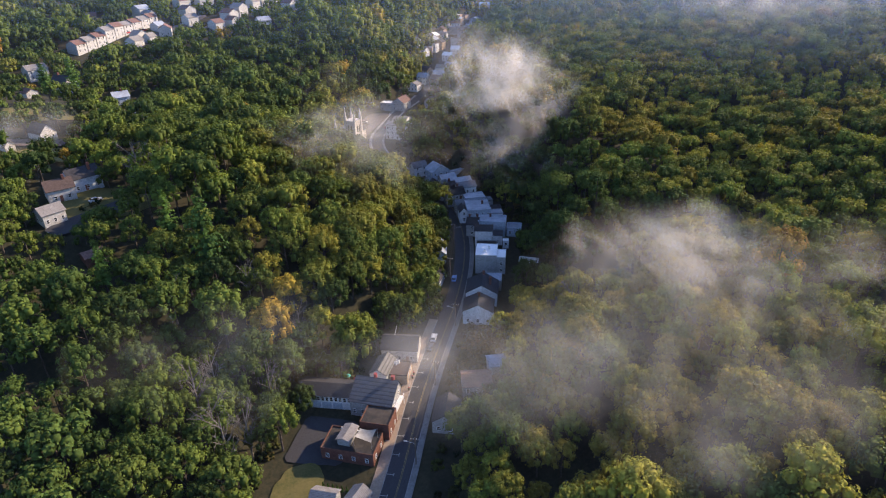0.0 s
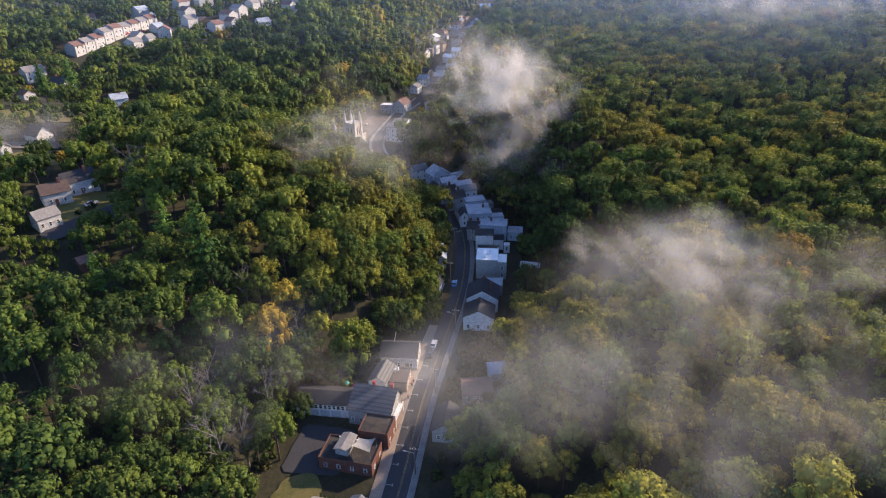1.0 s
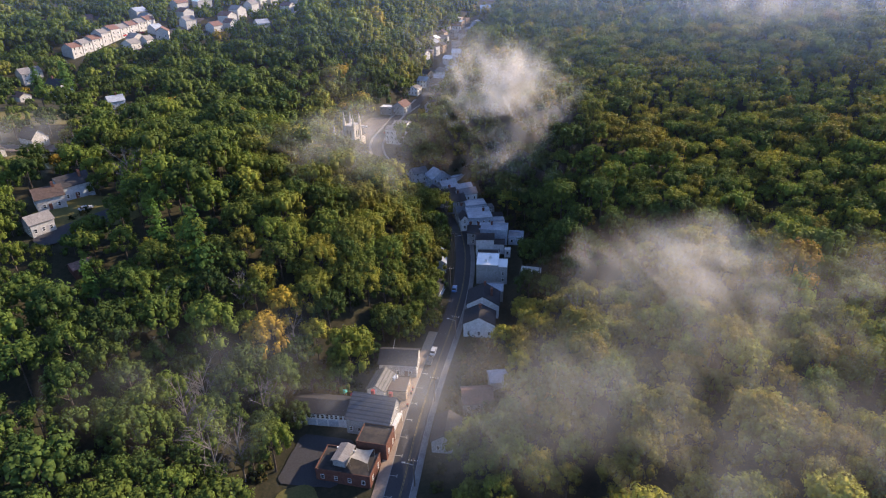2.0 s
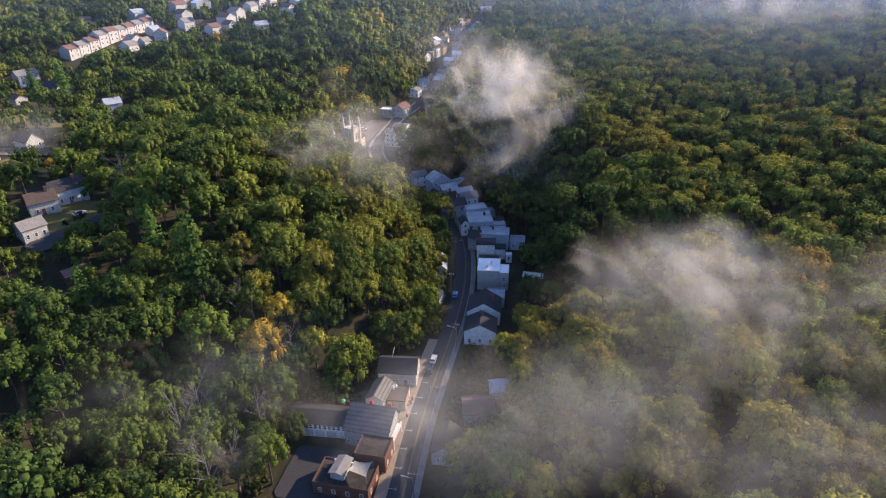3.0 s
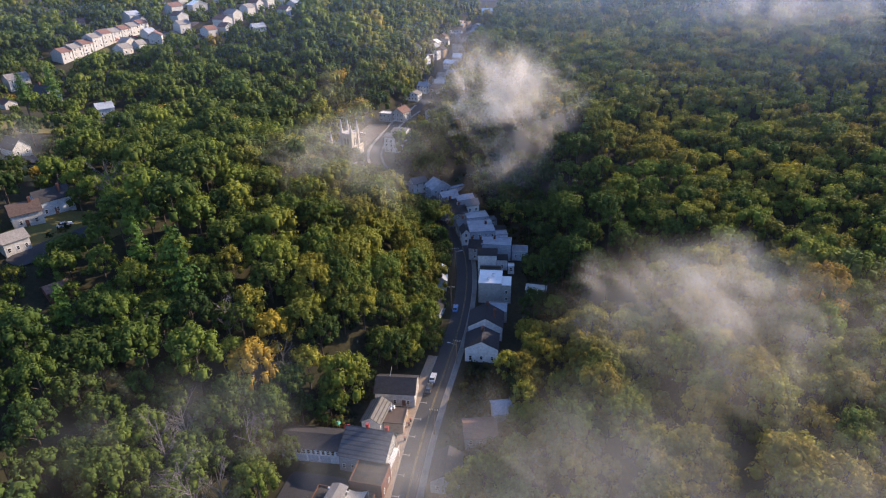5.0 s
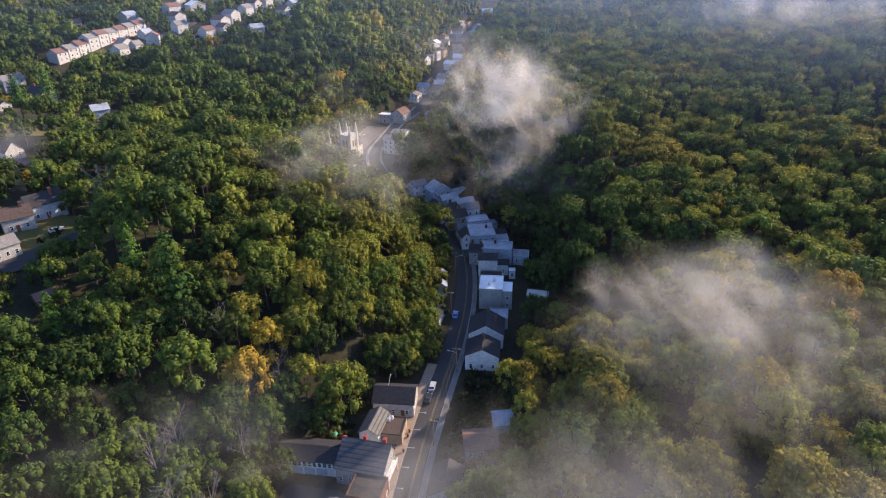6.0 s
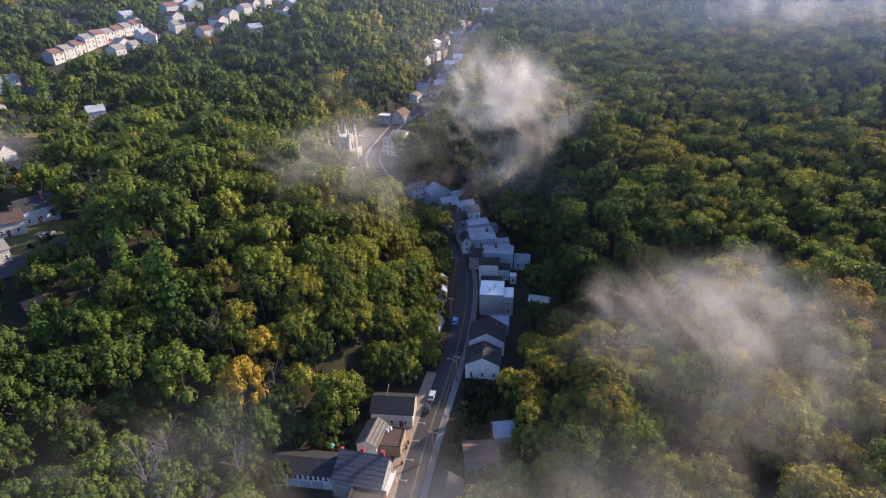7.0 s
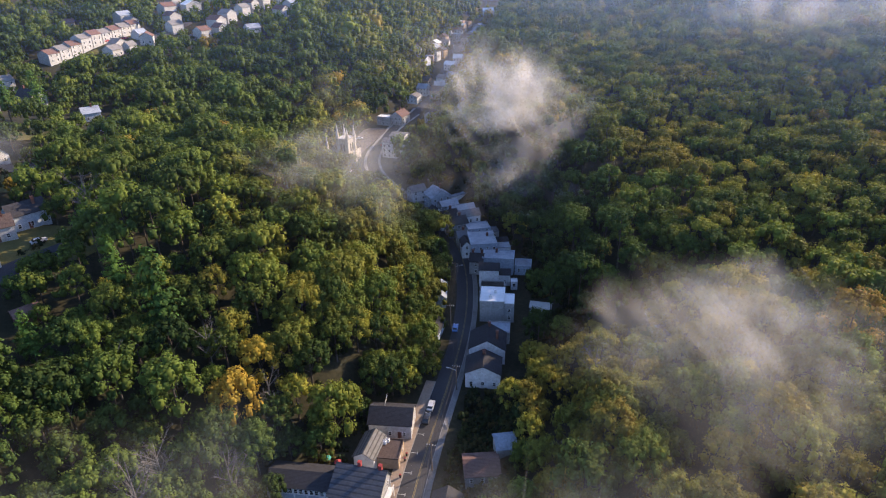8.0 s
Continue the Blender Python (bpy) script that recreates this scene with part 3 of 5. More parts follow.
TERRACE = (
    # x, y, along x, along y, height, turn, roof, rise, wall, top, label
    (1.2, 264.6, 10.6, 12.4, 6.3, 8, "flat", 0, M_BLUEWALL, M_FLATROOF, "broad terraced house with a stained grey flat roof"),
    (9.6, 262.0, 5.4, 4.6, 4.4, 8, "flat", 0, M_LIFTWHITE, M_FLATROOF, "small white rear wing of a terraced house"),
    (9.0, 268.6, 5.0, 3.6, 3.4, 8, "gable_x", 1.1, M_LIFTWHITE, M_SHINGLE, "small white outbuilding with a dark gable roof"),
    (-5.4, 262.4, 3.6, 6.4, 5.2, 10, "gable_y", 1.8, M_LIFTWHITE, M_SHINGLE, "narrow white street front with a dark gable roof"),
    (-7.2, 270.0, 3.8, 5.6, 5.0, 16, "gable_x", 1.6, M_GREYWALL, M_DARKFLAT, "narrow grey street front with a dark roof"),
    (-0.6, 277.0, 9.6, 7.0, 5.6, 14, "flat", 0, M_BLUEWALL, M_FLATROOF, "terraced house with a pale grey flat roof"),
    (6.0, 278.0, 3.8, 5.0, 3.4, 14, "flat", 0, M_GREYWALL, M_DARKFLAT, "low grey rear wing with a dark felt roof"),
    (-9.8, 280.4, 8.4, 6.4, 5.8, 24, "gable_x", 2.3, M_GREYWALL, M_SHINGLE, "grey terraced house with a dark gable roof"),
    (-4.6, 286.4, 9.0, 5.4, 6.6, 22, "gable_x", 2.0, M_LIFTWHITE, M_DARKFLAT, "white terraced house with a steep grey roof"),
    (-14.0, 287.4, 8.6, 5.6, 5.6, 30, "gable_x", 2.2, M_LIFTWHITE, M_SHINGLE, "white terraced house with a dark gable roof"),
    (-8.4, 292.6, 12.4, 5.2, 6.2, 24, "gable_x", 1.8, M_BLUEWALL, M_FLATROOF, "long pale blue house with a low grey roof"),
    (-19.6, 293.6, 5.0, 5.4, 4.6, 34, "gable_y", 2.0, M_LIFTWHITE, M_SHINGLE, "small white house with a dark gable roof"),
    (-14.2, 300.0, 8.0, 5.6, 5.4, 28, "gable_x", 1.6, M_GREYWALL, M_FLATROOF, "grey house with a pale roof at the bend"),
    (-19.6, 309.6, 9.8, 8.6, 5.8, 30, "gable_y", 3.0, M_BLUEWALL, M_FLATROOF, "large pale blue house with a steep gable at the bend"),
    (-30.0, 316.4, 7.6, 6.0, 5.2, 32, "gable_x", 2.2, M_LIFTWHITE, M_DARKFLAT, "white house with a dark gable roof at the bend"),
    (-9.6, 315.6, 10.4, 2.4, 3.0, 36, "flat", 0, M_LIFTWHITE, M_FLATROOF, "long narrow white lean-to behind a house"),
)
for k, (x, y, w, d, h, rz, rf, rise, wl, rm, lab) in enumerate(TERRACE):
    plot("terraced_house", lab, x, y, w, d, h, rz, rf, rise, wl, rm, {"s": (max(1, int(w / 2.6)), 2 if h > 5 else 1), "w": (max(1, int(d / 2.8)), 2 if h > 5 else 1)} if d > 3 else {}, ((w * 0.22, d * 0.12),) if k in (0, 4, 7, 9, 13) else (), z=float(street_z(y)) + 0.15, group="terrace along the street", rim=0.2, flue=M_BRICK)
# west of the street, half hidden by trees
plot("house", "narrow pale blue house under overhanging trees", -14.2, 208.0, 3.8, 9.0, 3.6, -12, "gable_y", 1.4, M_BLUEWALL, M_SHINGLE, {"e": (3, 1)}, (), z=0.7, clear=0.3)
plot("house", "narrow grey house under overhanging trees", -13.6, 229.0, 3.8, 11.0, 4.0, 2, "gable_y", 1.4, M_BLUEWALL, M_FLATROOF, {"e": (3, 1)}, (), z=1.5, clear=0.3)
# round the church
plot("hotel", "white three-storey house with a pale roof", -49.2, 377.5, 9.0, 8.0, 9.2, -18, "gable_x", 1.4, M_LIFTWHITE, M_GREYROOF, {"s": (3, 3), "e": (2, 3), "w": (2, 3)}, (), z=7.0)
plot("house", "white building with a pale low roof", -47.2, 397.0, 9.0, 10.0, 5.6, -18, "gable_x", 1.2, M_LIFTWHITE, M_GREYROOF, {"s": (3, 1)}, (), z=8.4)
plot("house", "white house with a russet gable roof", -51.5, 437.5, 9.0, 10.0, 6.0, -25, "gable_y", 3.0, M_WHITE, M_REDROOF, {"s": (3, 2), "e": (3, 2)}, ((-1, 2),), z=9.6)
plot("house", "flat-roofed white wing of a house", -61.0, 436.5, 9.0, 7.0, 5.6, -18, "flat", 0, M_WHITE, M_WHITEROOF, {"s": (3, 2)}, (), z=9.4)
plot("house", "white house with a black gable roof", -30.5, 438.0, 7.0, 8.0, 4.6, -30, "gable_y", 2.6, M_WHITE, M_SHINGLE, {"s": (2, 1)}, (), z=11.0)
# hilltop houses
plot("house", "white gabled house with a dark roof on the hilltop", -141.0, 207.5, 8.0, 10.5, 5.0, -38, "gable_y", 2.8, M_BLUEWALL, M_SHINGLE, {"s": (2, 1), "e": (3, 1)}, ((1.5, 2.5),), door="e")
plot("house", "white gabled wing with red doors on the hilltop", -143.5, 197.5, 7.6, 8.6, 4.4, -48, "gable_y", 2.6, M_WHITE, M_BROWNROOF, {"s": (2, 1), "e": (2, 1)}, ((0.4, 2.0),), door="e")
plot("house", "small white house with a pale shingle roof", -137.0, 181.0, 6.0, 7.0, 4.0, -35, "gable_y", 2.0, M_WHITE, M_GREYROOF, {"e": (3, 1), "s": (2, 1)}, ())
plot("garage", "russet-roofed garden shed under trees", -116.0, 165.5, 5.0, 6.0, 2.4, -40, "gable_y", 1.2, M_BRICK, M_REDROOF, {}, ())
plot("house", "white house with a steep gambrel roof on the hilltop", -187.0, 257.5, 7.0, 10.0, 3.4, 62, "gable_y", 3.4, M_WHITE, M_SHINGLE, {"s": (2, 1)}, ())
plot("shed", "small white garden shed on the hilltop", -192.0, 241.0, 4.0, 6.0, 2.6, 62, "gable_y", 1.6, M_WHITE, M_GREYROOF, {"s": (1, 1)}, (), category="shed")
plot("house", "white gabled house with a dark violet roof", -229.5, 345.5, 9.0, 12.0, 4.4, 68, "gable_y", 4.2, M_WHITE, M_SHINGLE, {"s": (3, 2), "e": (4, 1)}, ((0, 3),))
plot("house", "white double house with grey and russet roofs", -255.0, 361.0, 11.0, 9.0, 5.6, 55, "gable_x", 2.4, M_WHITE, M_GREYROOF, {"s": (3, 2), "e": (2, 2)}, ())
plot("house", "small low house with a dim russet roof", -238.0, 327.0, 6.0, 7.0, 3.0, 60, "gable_y", 1.8, M_WHITE, M_REDROOF, {"s": (2, 1)}, ())
plot("house", "dim blue-grey house among trees", -192.0, 333.0, 8.0, 8.0, 4.2, 40, "gable_x", 2.4, M_BLUEWALL, M_FLATROOF, {"s": (2, 1)}, ((1, 0),))
plot("cottage", "small far brown cottage among trees", -278.0, 470.0, 7.0, 7.0, 3.4, 30, "gable_x", 2.2, M_TAN, M_REDROOF, {"s": (2, 1)}, (), clear=1.2)
rng = np.random.default_rng(21)
for k in range(9):
    u = k / 8
    x, y = -254 + 20 * u, 405 + 62 * u
    plot("row_house", "white hilltop row house with a russet roof", x, y, 7.6, 9.0, 5.4 + 1.3 * (k in (3, 4)), 72, "gable_x", 2.2, M_WHITE, (M_REDROOF, M_GREYROOF, M_REDROOF, M_GREYROOF)[k % 4], {"s": (2, 2), "e": (2, 1)}, (), group="hilltop row houses")
for k, (x, y, w, d, h, rm, rz) in enumerate(((-246, 482, 9, 10, 7, M_FLATROOF, 60), (-214, 447, 8, 9, 5, M_REDROOF, 20), (-226, 425, 8, 9, 4, M_GREYROOF, 70), (-228, 436, 9, 7, 3.4, M_GREYROOF, 70), (-222, 454, 7, 8, 4, M_FLATROOF, 65), (-238, 476, 8, 8, 5, M_GREYROOF, 65), (-219, 433, 6, 6, 4, M_GREYROOF, 70),
        (-181, 483, 9, 10, 6, M_REDROOF, 66), (-185, 466, 8, 9, 4.6, M_REDROOF, 60), (-176, 474, 7, 8, 4.4, M_REDROOF, 60), (-154, 476, 9, 8, 5, M_FLATROOF, 40), (-178, 497, 9, 9, 6, M_GREYROOF, 66), (-228, 512, 10, 9, 6, M_REDROOF, 60), (-214, 522, 12, 9, 5, M_WHITEROOF, 50), (-172, 512, 8, 8, 6, M_GREYROOF, 66), (-170, 526, 8, 9, 6.5, M_REDROOF, 66), (-166, 541, 8, 9, 6, M_GREYROOF, 66), (-162, 556, 8, 9, 6, M_REDROOF, 66), (-157, 571, 8, 9, 6, M_GREYROOF, 66), (-146, 520, 8, 9, 5, M_REDROOF, 66), (-144, 540, 8, 9, 5, M_FLATROOF, 66), (-216, 492, 9, 9, 5, M_REDROOF, 60), (-206, 472, 9, 8, 5, M_GREYROOF, 60), (-232, 534, 9, 9, 5, M_GREYROOF, 60), (-204, 548, 9, 9, 5, M_REDROOF, 60))):
    plot("house", ("white hilltop house with a russet roof", "white hilltop house with a grey roof")[rm is not M_REDROOF], x, y, w, d, h, rz, ("gable_x", "gable_y")[k % 2], 2.4, M_WHITE, rm, {"s": (2, 1), "e": (3, 1)}, (), group="hilltop houses")


# the village street goes on up the valley between loose knots of small pale houses
far_rng = random.Random(31)
for y0, y1, count, left, right in ((482, 536, 13, -6, 17), (560, 622, 19, -20, 12), (628, 668, 12, -12, 9), (672, 724, 13, -9, 9)):
    for k in range(count):
        y = far_rng.uniform(y0, y1)
        off = far_rng.uniform(left, right)
        x = float(street_x(y)) + off + math.copysign(4.5, off)
        w, d, h = far_rng.uniform(6.5, 10), far_rng.uniform(6, 9), far_rng.uniform(4.2, 7.6)
        if any(math.hypot(x - cx, y - cy) < r + 1.5 for cx, cy, r in KEEP_OUT):
            continue
        top, tone = far_rng.choice(((M_GREYROOF, "grey"), (M_FLATROOF, "pale grey"), (M_WHITEROOF, "white"), (M_BROWNROOF, "brown"), (M_SHINGLE, "dark")))
        plot("house", "small pale house with a %s roof along the valley street" % tone, x, y, w, d, h, far_rng.uniform(-40, 0), far_rng.choice(("gable_x", "gable_y", "gable_x", "flat")), far_rng.uniform(1.5, 2.8), far_rng.choice((M_LIFTWHITE, M_LIFTWHITE, M_WHITE, M_TAN)), top, {"s": (3, 2), "e": (2, 2), "w": (2, 2)}, (), clear=0.7, group="houses up the valley")
# a long white hall and a domed round tower close the view up the street
plot("hall", "long white hall with a pale roof at the valley's head", 13, 777, 18, 8, 5, 4, "gable_x", 2.5, M_LIFTWHITE, M_WHITEROOF, {"s": (6, 2)}, (), clear=0.6, category="building")
tower = thing("domed_tower", "pale round tower with a small dome", "tower", pose(25.5, 775, float(ground_z(25.5, 775))))
bm = bmesh.new()
add_rod(bm, (0, 0, -2), (0, 0, 9), 2.9, 2.7, 16)
part("shaft", bm, M_LIFTWHITE, tower)
bm = bmesh.new()
for k in range(5):
    a, b = k * 0.314, (k + 1) * 0.314
    add_rod(bm, (0, 0, 9 + 3.0 * math.sin(a)), (0, 0, 9 + 3.0 * math.sin(b)), 3.0 * math.cos(a), max(0.05, 3.0 * math.cos(b)), 16)
part("dome", bm, M_GREYROOF, tower)
KEEP_OUT += [(25.5, 775, 5), (15, 764, 13)]

# the workshop's row of windows and its doors
shop = bpy.data.objects["workshop"]
for k in range(13):
    ob = window(shop, 0.95, 1.45)
    ob.matrix_local = pose(-8.4 + k * 1.3, -3.8, 2.75, 0, 0, 0)
for k in range(4):
    bm = box_mesh(-1.4, 1.4, -0.07, 0.02, 0, 2.2)
    for j in range(4):
        add_box(bm, -1.3, 1.3, -0.1, -0.07, 0.08 + j * 0.54, 0.54 + j * 0.54)
    part("garage_door", bm, M_BLUEWALL, shop, "pale blue panelled garage door").matrix_local = pose(-7.2 + k * 3.2, -3.8, 0.15)


# ---- the church ----
def church():
    t = thing("church", "pale stone church with a pinnacled square tower", "church", pose(-71.0, 357.5, 6.2, 0, 0, -24))
    bm = box_mesh(-3.4, 3.4, -3.4, 3.4, -3, 17.5)
    add_box(bm, -3.6, 3.6, -3.6, 3.6, 9.6, 10.0)
    add_box(bm, -3.7, 3.7, -3.7, 3.7, 17.5, 18.1)
    for sx in (-1, 1):
        for sy in (-1, 1):
            add_box(bm, sx * 3.1 - 0.7, sx * 3.1 + 0.7, sy * 3.1 - 0.7, sy * 3.1 + 0.7, -3, 18.6)
    part("tower", bm, M_STONE, t)
    for sx in (-1, 1):
        for sy in (-1, 1):
            bm = bmesh.new()
            hgt = 26.0 if (sx, sy) == (-1, -1) else 24.2
            add_rod(bm, (sx * 3.1, sy * 3.1, 18.6), (sx * 3.1, sy * 3.1, hgt), 0.95, 0.06, 8)
            part("pinnacle", bm, M_STONE, t)
    for turn in range(4):
        for u in (-0.95, 0.95):
            bm = bmesh.new()
            prism(bm, ((u - 0.5, 11.2), (u + 0.5, 11.2), (u + 0.5, 14.6), (u, 15.6), (u - 0.5, 14.6)), "y", -3.46, -3.3)
            part("louvre_window", bm, M_TAR, t).matrix_local = Matrix.Rotation(radians(90 * turn), 4, "Z")
    bm = bmesh.new()
    prism(bm, ((-12.0, -3), (-3.0, -3), (-3.0, 8.0), (-7.5, 13.0), (-12.0, 8.0)), "y", -1.6, 17)
    part("nave", bm, M_STONE, t)
    for a, b in (((-7.5, 13.2), (-2.6, 7.6)), ((-7.5, 13.2), (-12.4, 7.6))):
        bm = bmesh.new()
        prism(bm, (a, (a[0], a[1] + 0.25), (b[0], b[1] + 0.25), b), "y", -1.3, 17.3)
        part("roof", bm, M_SHINGLE, t, "dark slate nave roof")
    bm = bmesh.new()
    prism(bm, ((-8.8, 1.5), (-6.2, 1.5), (-6.2, 7.5), (-7.5, 9.6), (-8.8, 7.5)), "y", -1.7, -1.5)
    part("window", bm, M_GLASS, t, "tall pointed window")
    for sx in (-11.8,):
        bm = bmesh.new()
        add_box(bm, sx - 0.6, sx + 0.6, -2.1, -1.0, -3, 12.5)
        add_rod(bm, (sx, -1.55, 12.5), (sx, -1.55, 18.0), 0.75, 0.05, 8)
        part("buttress", bm, M_STONE, t)
    KEEP_OUT.append((-72, 362, 15))


church()


# ---- street furniture, roof clutter, cars ----
def pole(x, y, h, rz, lamp):
    t = thing("utility_pole", "weathered wooden utility pole with crossarm" + (" and street lamp" if lamp else ""), "utility pole", pose(x, y, float(street_z(y)), 0, 0, rz), "poles along the street")
    bm = bmesh.new()
    add_rod(bm, (0, 0, -0.5), (0, 0, h), 0.2, 0.13, 8)
    part("post", bm, M_POLE, t)
    part("crossarm", box_mesh(-1.2, 1.2, -0.08, 0.08, h - 0.9, h - 0.7), M_POLE, t)
    for u in (-1.05, -0.4, 0.4, 1.05):
        bm = bmesh.new()
        add_rod(bm, (u, 0, h - 0.7), (u, 0, h - 0.4), 0.09, 0.07, 6)
        part("insulator", bm, M_TRIM, t)
    if lamp:
        bm = bmesh.new()
        add_rod(bm, (0, 0, h - 2.2), (-2.2, 0, h - 1.6), 0.05, 0.05, 6)
        part("lamp_arm", bm, M_METAL, t)
        part("lamp_head", box_mesh(-2.9, -2.1, -0.16, 0.16, h - 1.68, h - 1.52), M_METAL, t)
    return t


pole_plan = ((92, 1), (120.5, 1), (150.8, 1), (181, 1), (212, -1), (240, -1), (266, -1))
tops = []
for k, (y, side) in enumerate(pole_plan):
    x = float(street_x(y)) + side * (float(hw(y)) + (0.75 if side > 0 else 0.5))
    tang = math.degrees(math.atan2(float(street_x(y + 4) - street_x(y - 4)), 8))
    pole(x, y, 9.4, -tang + (0 if side > 0 else 180), k % 2 == 1)
    arm = Vector((math.cos(radians(-tang)), math.sin(radians(-tang)), 0))
    tops.append([Vector((x, y, float(street_z(y)) + 9.0)) + arm * u for u in (-1.05, -0.4, 0.4, 1.05)] + [Vector((x, y, float(street_z(y)) + 7.2)) - arm * 0.15])
for a, b in zip(tops, tops[1:]):
    for u in range(5):
        bm = bmesh.new()
        pts = [a[u].lerp(b[u], s / 8) - Vector((0, 0, 0.9 * 4 * (s / 8) * (1 - s / 8))) for s in range(9)]
        for p, q in zip(pts, pts[1:]):
            add_rod(bm, p, q, 0.022 if u < 4 else 0.045, 0.022 if u < 4 else 0.045, 4)
        tagged(part("overhead_cable", bm, M_WIRE), "sagging overhead cable between wooden poles", "cable", "cables along the street")


def car(paint, x, y, rz, label, z=None):
    t = thing("car", label, "car", pose(x, y, (float(street_z(y)) + 0.07) if z is None else z, 0, 0, rz))
    bm = bmesh.new()
    prism(bm, ((-2.15, 0.28), (2.2, 0.28), (2.25, 0.62), (2.1, 0.82), (1.05, 0.95), (-1.9, 0.98), (-2.2, 0.75)), "y", -0.88, 0.88)
    bmesh.ops.bevel(bm, geom=bm.edges[:], offset=0.06, segments=1, affect="EDGES")
    body = part("body", bm, CAR_PAINT[paint], t)
    bm = bmesh.new()
    prism(bm, ((-1.75, 0.96), (1.05, 0.94), (0.45, 1.36), (-1.2, 1.4)), "y", -0.74, 0.74)
    part("cabin_glass", bm, M_GLASS, body)
    part("roof", box_mesh(-1.2, 0.42, -0.7, 0.7, 1.37, 1.43), CAR_PAINT[paint], body)
    for sx in (-1.35, 1.35):
        for sy in (-0.82, 0.82):
            bm = bmesh.new()
            add_rod(bm, (sx, sy - 0.1, 0.33), (sx, sy + 0.1, 0.33), 0.33, 0.33, 12)
            part("wheel", bm, M_TYRE, t)
    for sy in (-0.6, 0.6):
        part("headlight", box_mesh(2.16, 2.27, sy - 0.2, sy + 0.2, 0.58, 0.74), M_TRIM, body)
    return t


car("black", -14.4, 168.6, 82, "black parked car at the kerb")
car("silver", -13.5, 173.6, 82, "silver parked car at the kerb")
car("blue", -7.9, 211.0, 86, "blue parked car under overhanging trees")
car("red", -238.0, 442.0, 70, "red parked car behind hilltop row houses", float(ground_z(-238, 442)) + 0.6)
car("white", -233.0, 438.5, 70, "white parked car behind hilltop row houses", float(ground_z(-233, 438.5)) + 0.6)
car("red", -229.6, 449.0, 70, "dark red parked car in the hilltop street", float(ground_z(-229.6, 449)) + 0.9)
car("silver", -131.0, 196.5, 50, "silver parked car beside a hilltop house", float(ground_z(-131, 196.5)) + 0.45)
car("black", -171, 304, 40, "dark parked car with a pale window among trees", float(ground_z(-171, 304)) + 0.05)
car("red", -57.2, 395.0, 78, "red parked car by the church car park")
car("white", -73.0, 405.0, 20, "white parked car in the church car park", float(ground_z(-73, 405)) + 0.36)
KEEP_OUT += [(-171, 304, 6), (-238, 440, 8)]

mast = thing("antenna_mast", "leaning pale antenna mast on a dark roof", "antenna", pose(-25.6, 166.6, 4.9))
bm = bmesh.new()
add_rod(bm, (0, 0, 0), (0.9, 0.8, 4.0), 0.07, 0.05, 6)
part("post", bm, M_TRIM, mast)
bm = bmesh.new()
for k in range(4):
    add_rod(bm, (0.55 + 0.1 * k, -0.4 + 0.1 * k, 2.6 + 0.4 * k), (0.55 + 0.1 * k, 1.2 + 0.1 * k, 2.6 + 0.4 * k), 0.03, 0.03, 4)
part("antenna", bm, M_METAL, mast)


def sail(x, y, z, w, d, rz):
    """A canvas canopy on four posts, hollowed along its edges."""
    t = thing("canopy", "white canvas canopy on posts over a flat roof", "canopy", pose(x, y, z, 0, 0, rz))
    bm = bmesh.new()
    n = 9
    vs = []
    for j in range(n):
        for i in range(n):
            u, v = 2 * i / (n - 1) - 1, 2 * j / (n - 1) - 1
            inx, iny = 1 - 0.14 * (1 - v * v), 1 - 0.14 * (1 - u * u)
            vs.append(bm.verts.new((u * inx * w / 2, v * iny * d / 2, 2.2 + 0.5 * (u * v) + 0.25 * (u * u + v * v))))
    for j in range(n - 1):
        for i in range(n - 1):
            bm.faces.new((vs[j * n + i], vs[j * n + i + 1], vs[(j + 1) * n + i + 1], vs[(j + 1) * n + i]))
    bmesh.ops.solidify(bm, geom=bm.faces[:], thickness=0.04)
    part("canvas", bm, M_CANVAS, t)
    for sx in (-1, 1):
        for sy in (-1, 1):
            bm = bmesh.new()
            add_rod(bm, (sx * w / 2, sy * d / 2, 0), (sx * w / 2, sy * d / 2, 2.75 + 0.5 * sx * sy), 0.06, 0.05, 6)
            part("post", bm, M_METAL, t)


sail(-28.4, 124.4, 1.05, 5.0, 4.2, -14)
house("roof_shed", "low grey shed roof on top of a brick building", -33.4, 125.6, 3.4, 5.6, 1.9, -14, "gable_y", 0.5, M_GREYWALL, M_GREYROOF, z=1.05)
t = thing("roof_duct", "pale metal duct lying on a flat roof", "duct", pose(-33.2, 128.0, 1.3, 0, 0, -14))
bm = bmesh.new()
add_rod(bm, (-2.6, 0, 0.6), (2.6, 0, 0.6), 0.24, 0.24, 8)
part("pipe", bm, M_TRIM, t)
bm = bmesh.new()
for u in (-2.2, 0, 2.2):
    add_box(bm, u - 0.1, u + 0.1, -0.2, 0.2, -0.25, 0.45)
part("bracket", bm, M_METAL, t)
for x, y, z in ((-24.3, 156.6, 1.8), (-23.6, 157.4, 1.8), (5.6, 221.0, 9.2), (3.9, 218.2, 9.2)):
    t = thing("air_conditioner", "pale metal air-conditioning unit on a flat roof", "air conditioner", pose(x, y, z, 0, 0, -8))
    part("casing", box_mesh(-0.5, 0.5, -0.4, 0.4, 0, 0.9), M_TRIM, t)
    bm = bmesh.new()
    add_rod(bm, (0, 0, 0.9), (0, 0, 0.95), 0.34, 0.34, 12)
    part("fan_grille", bm, M_METAL, t)
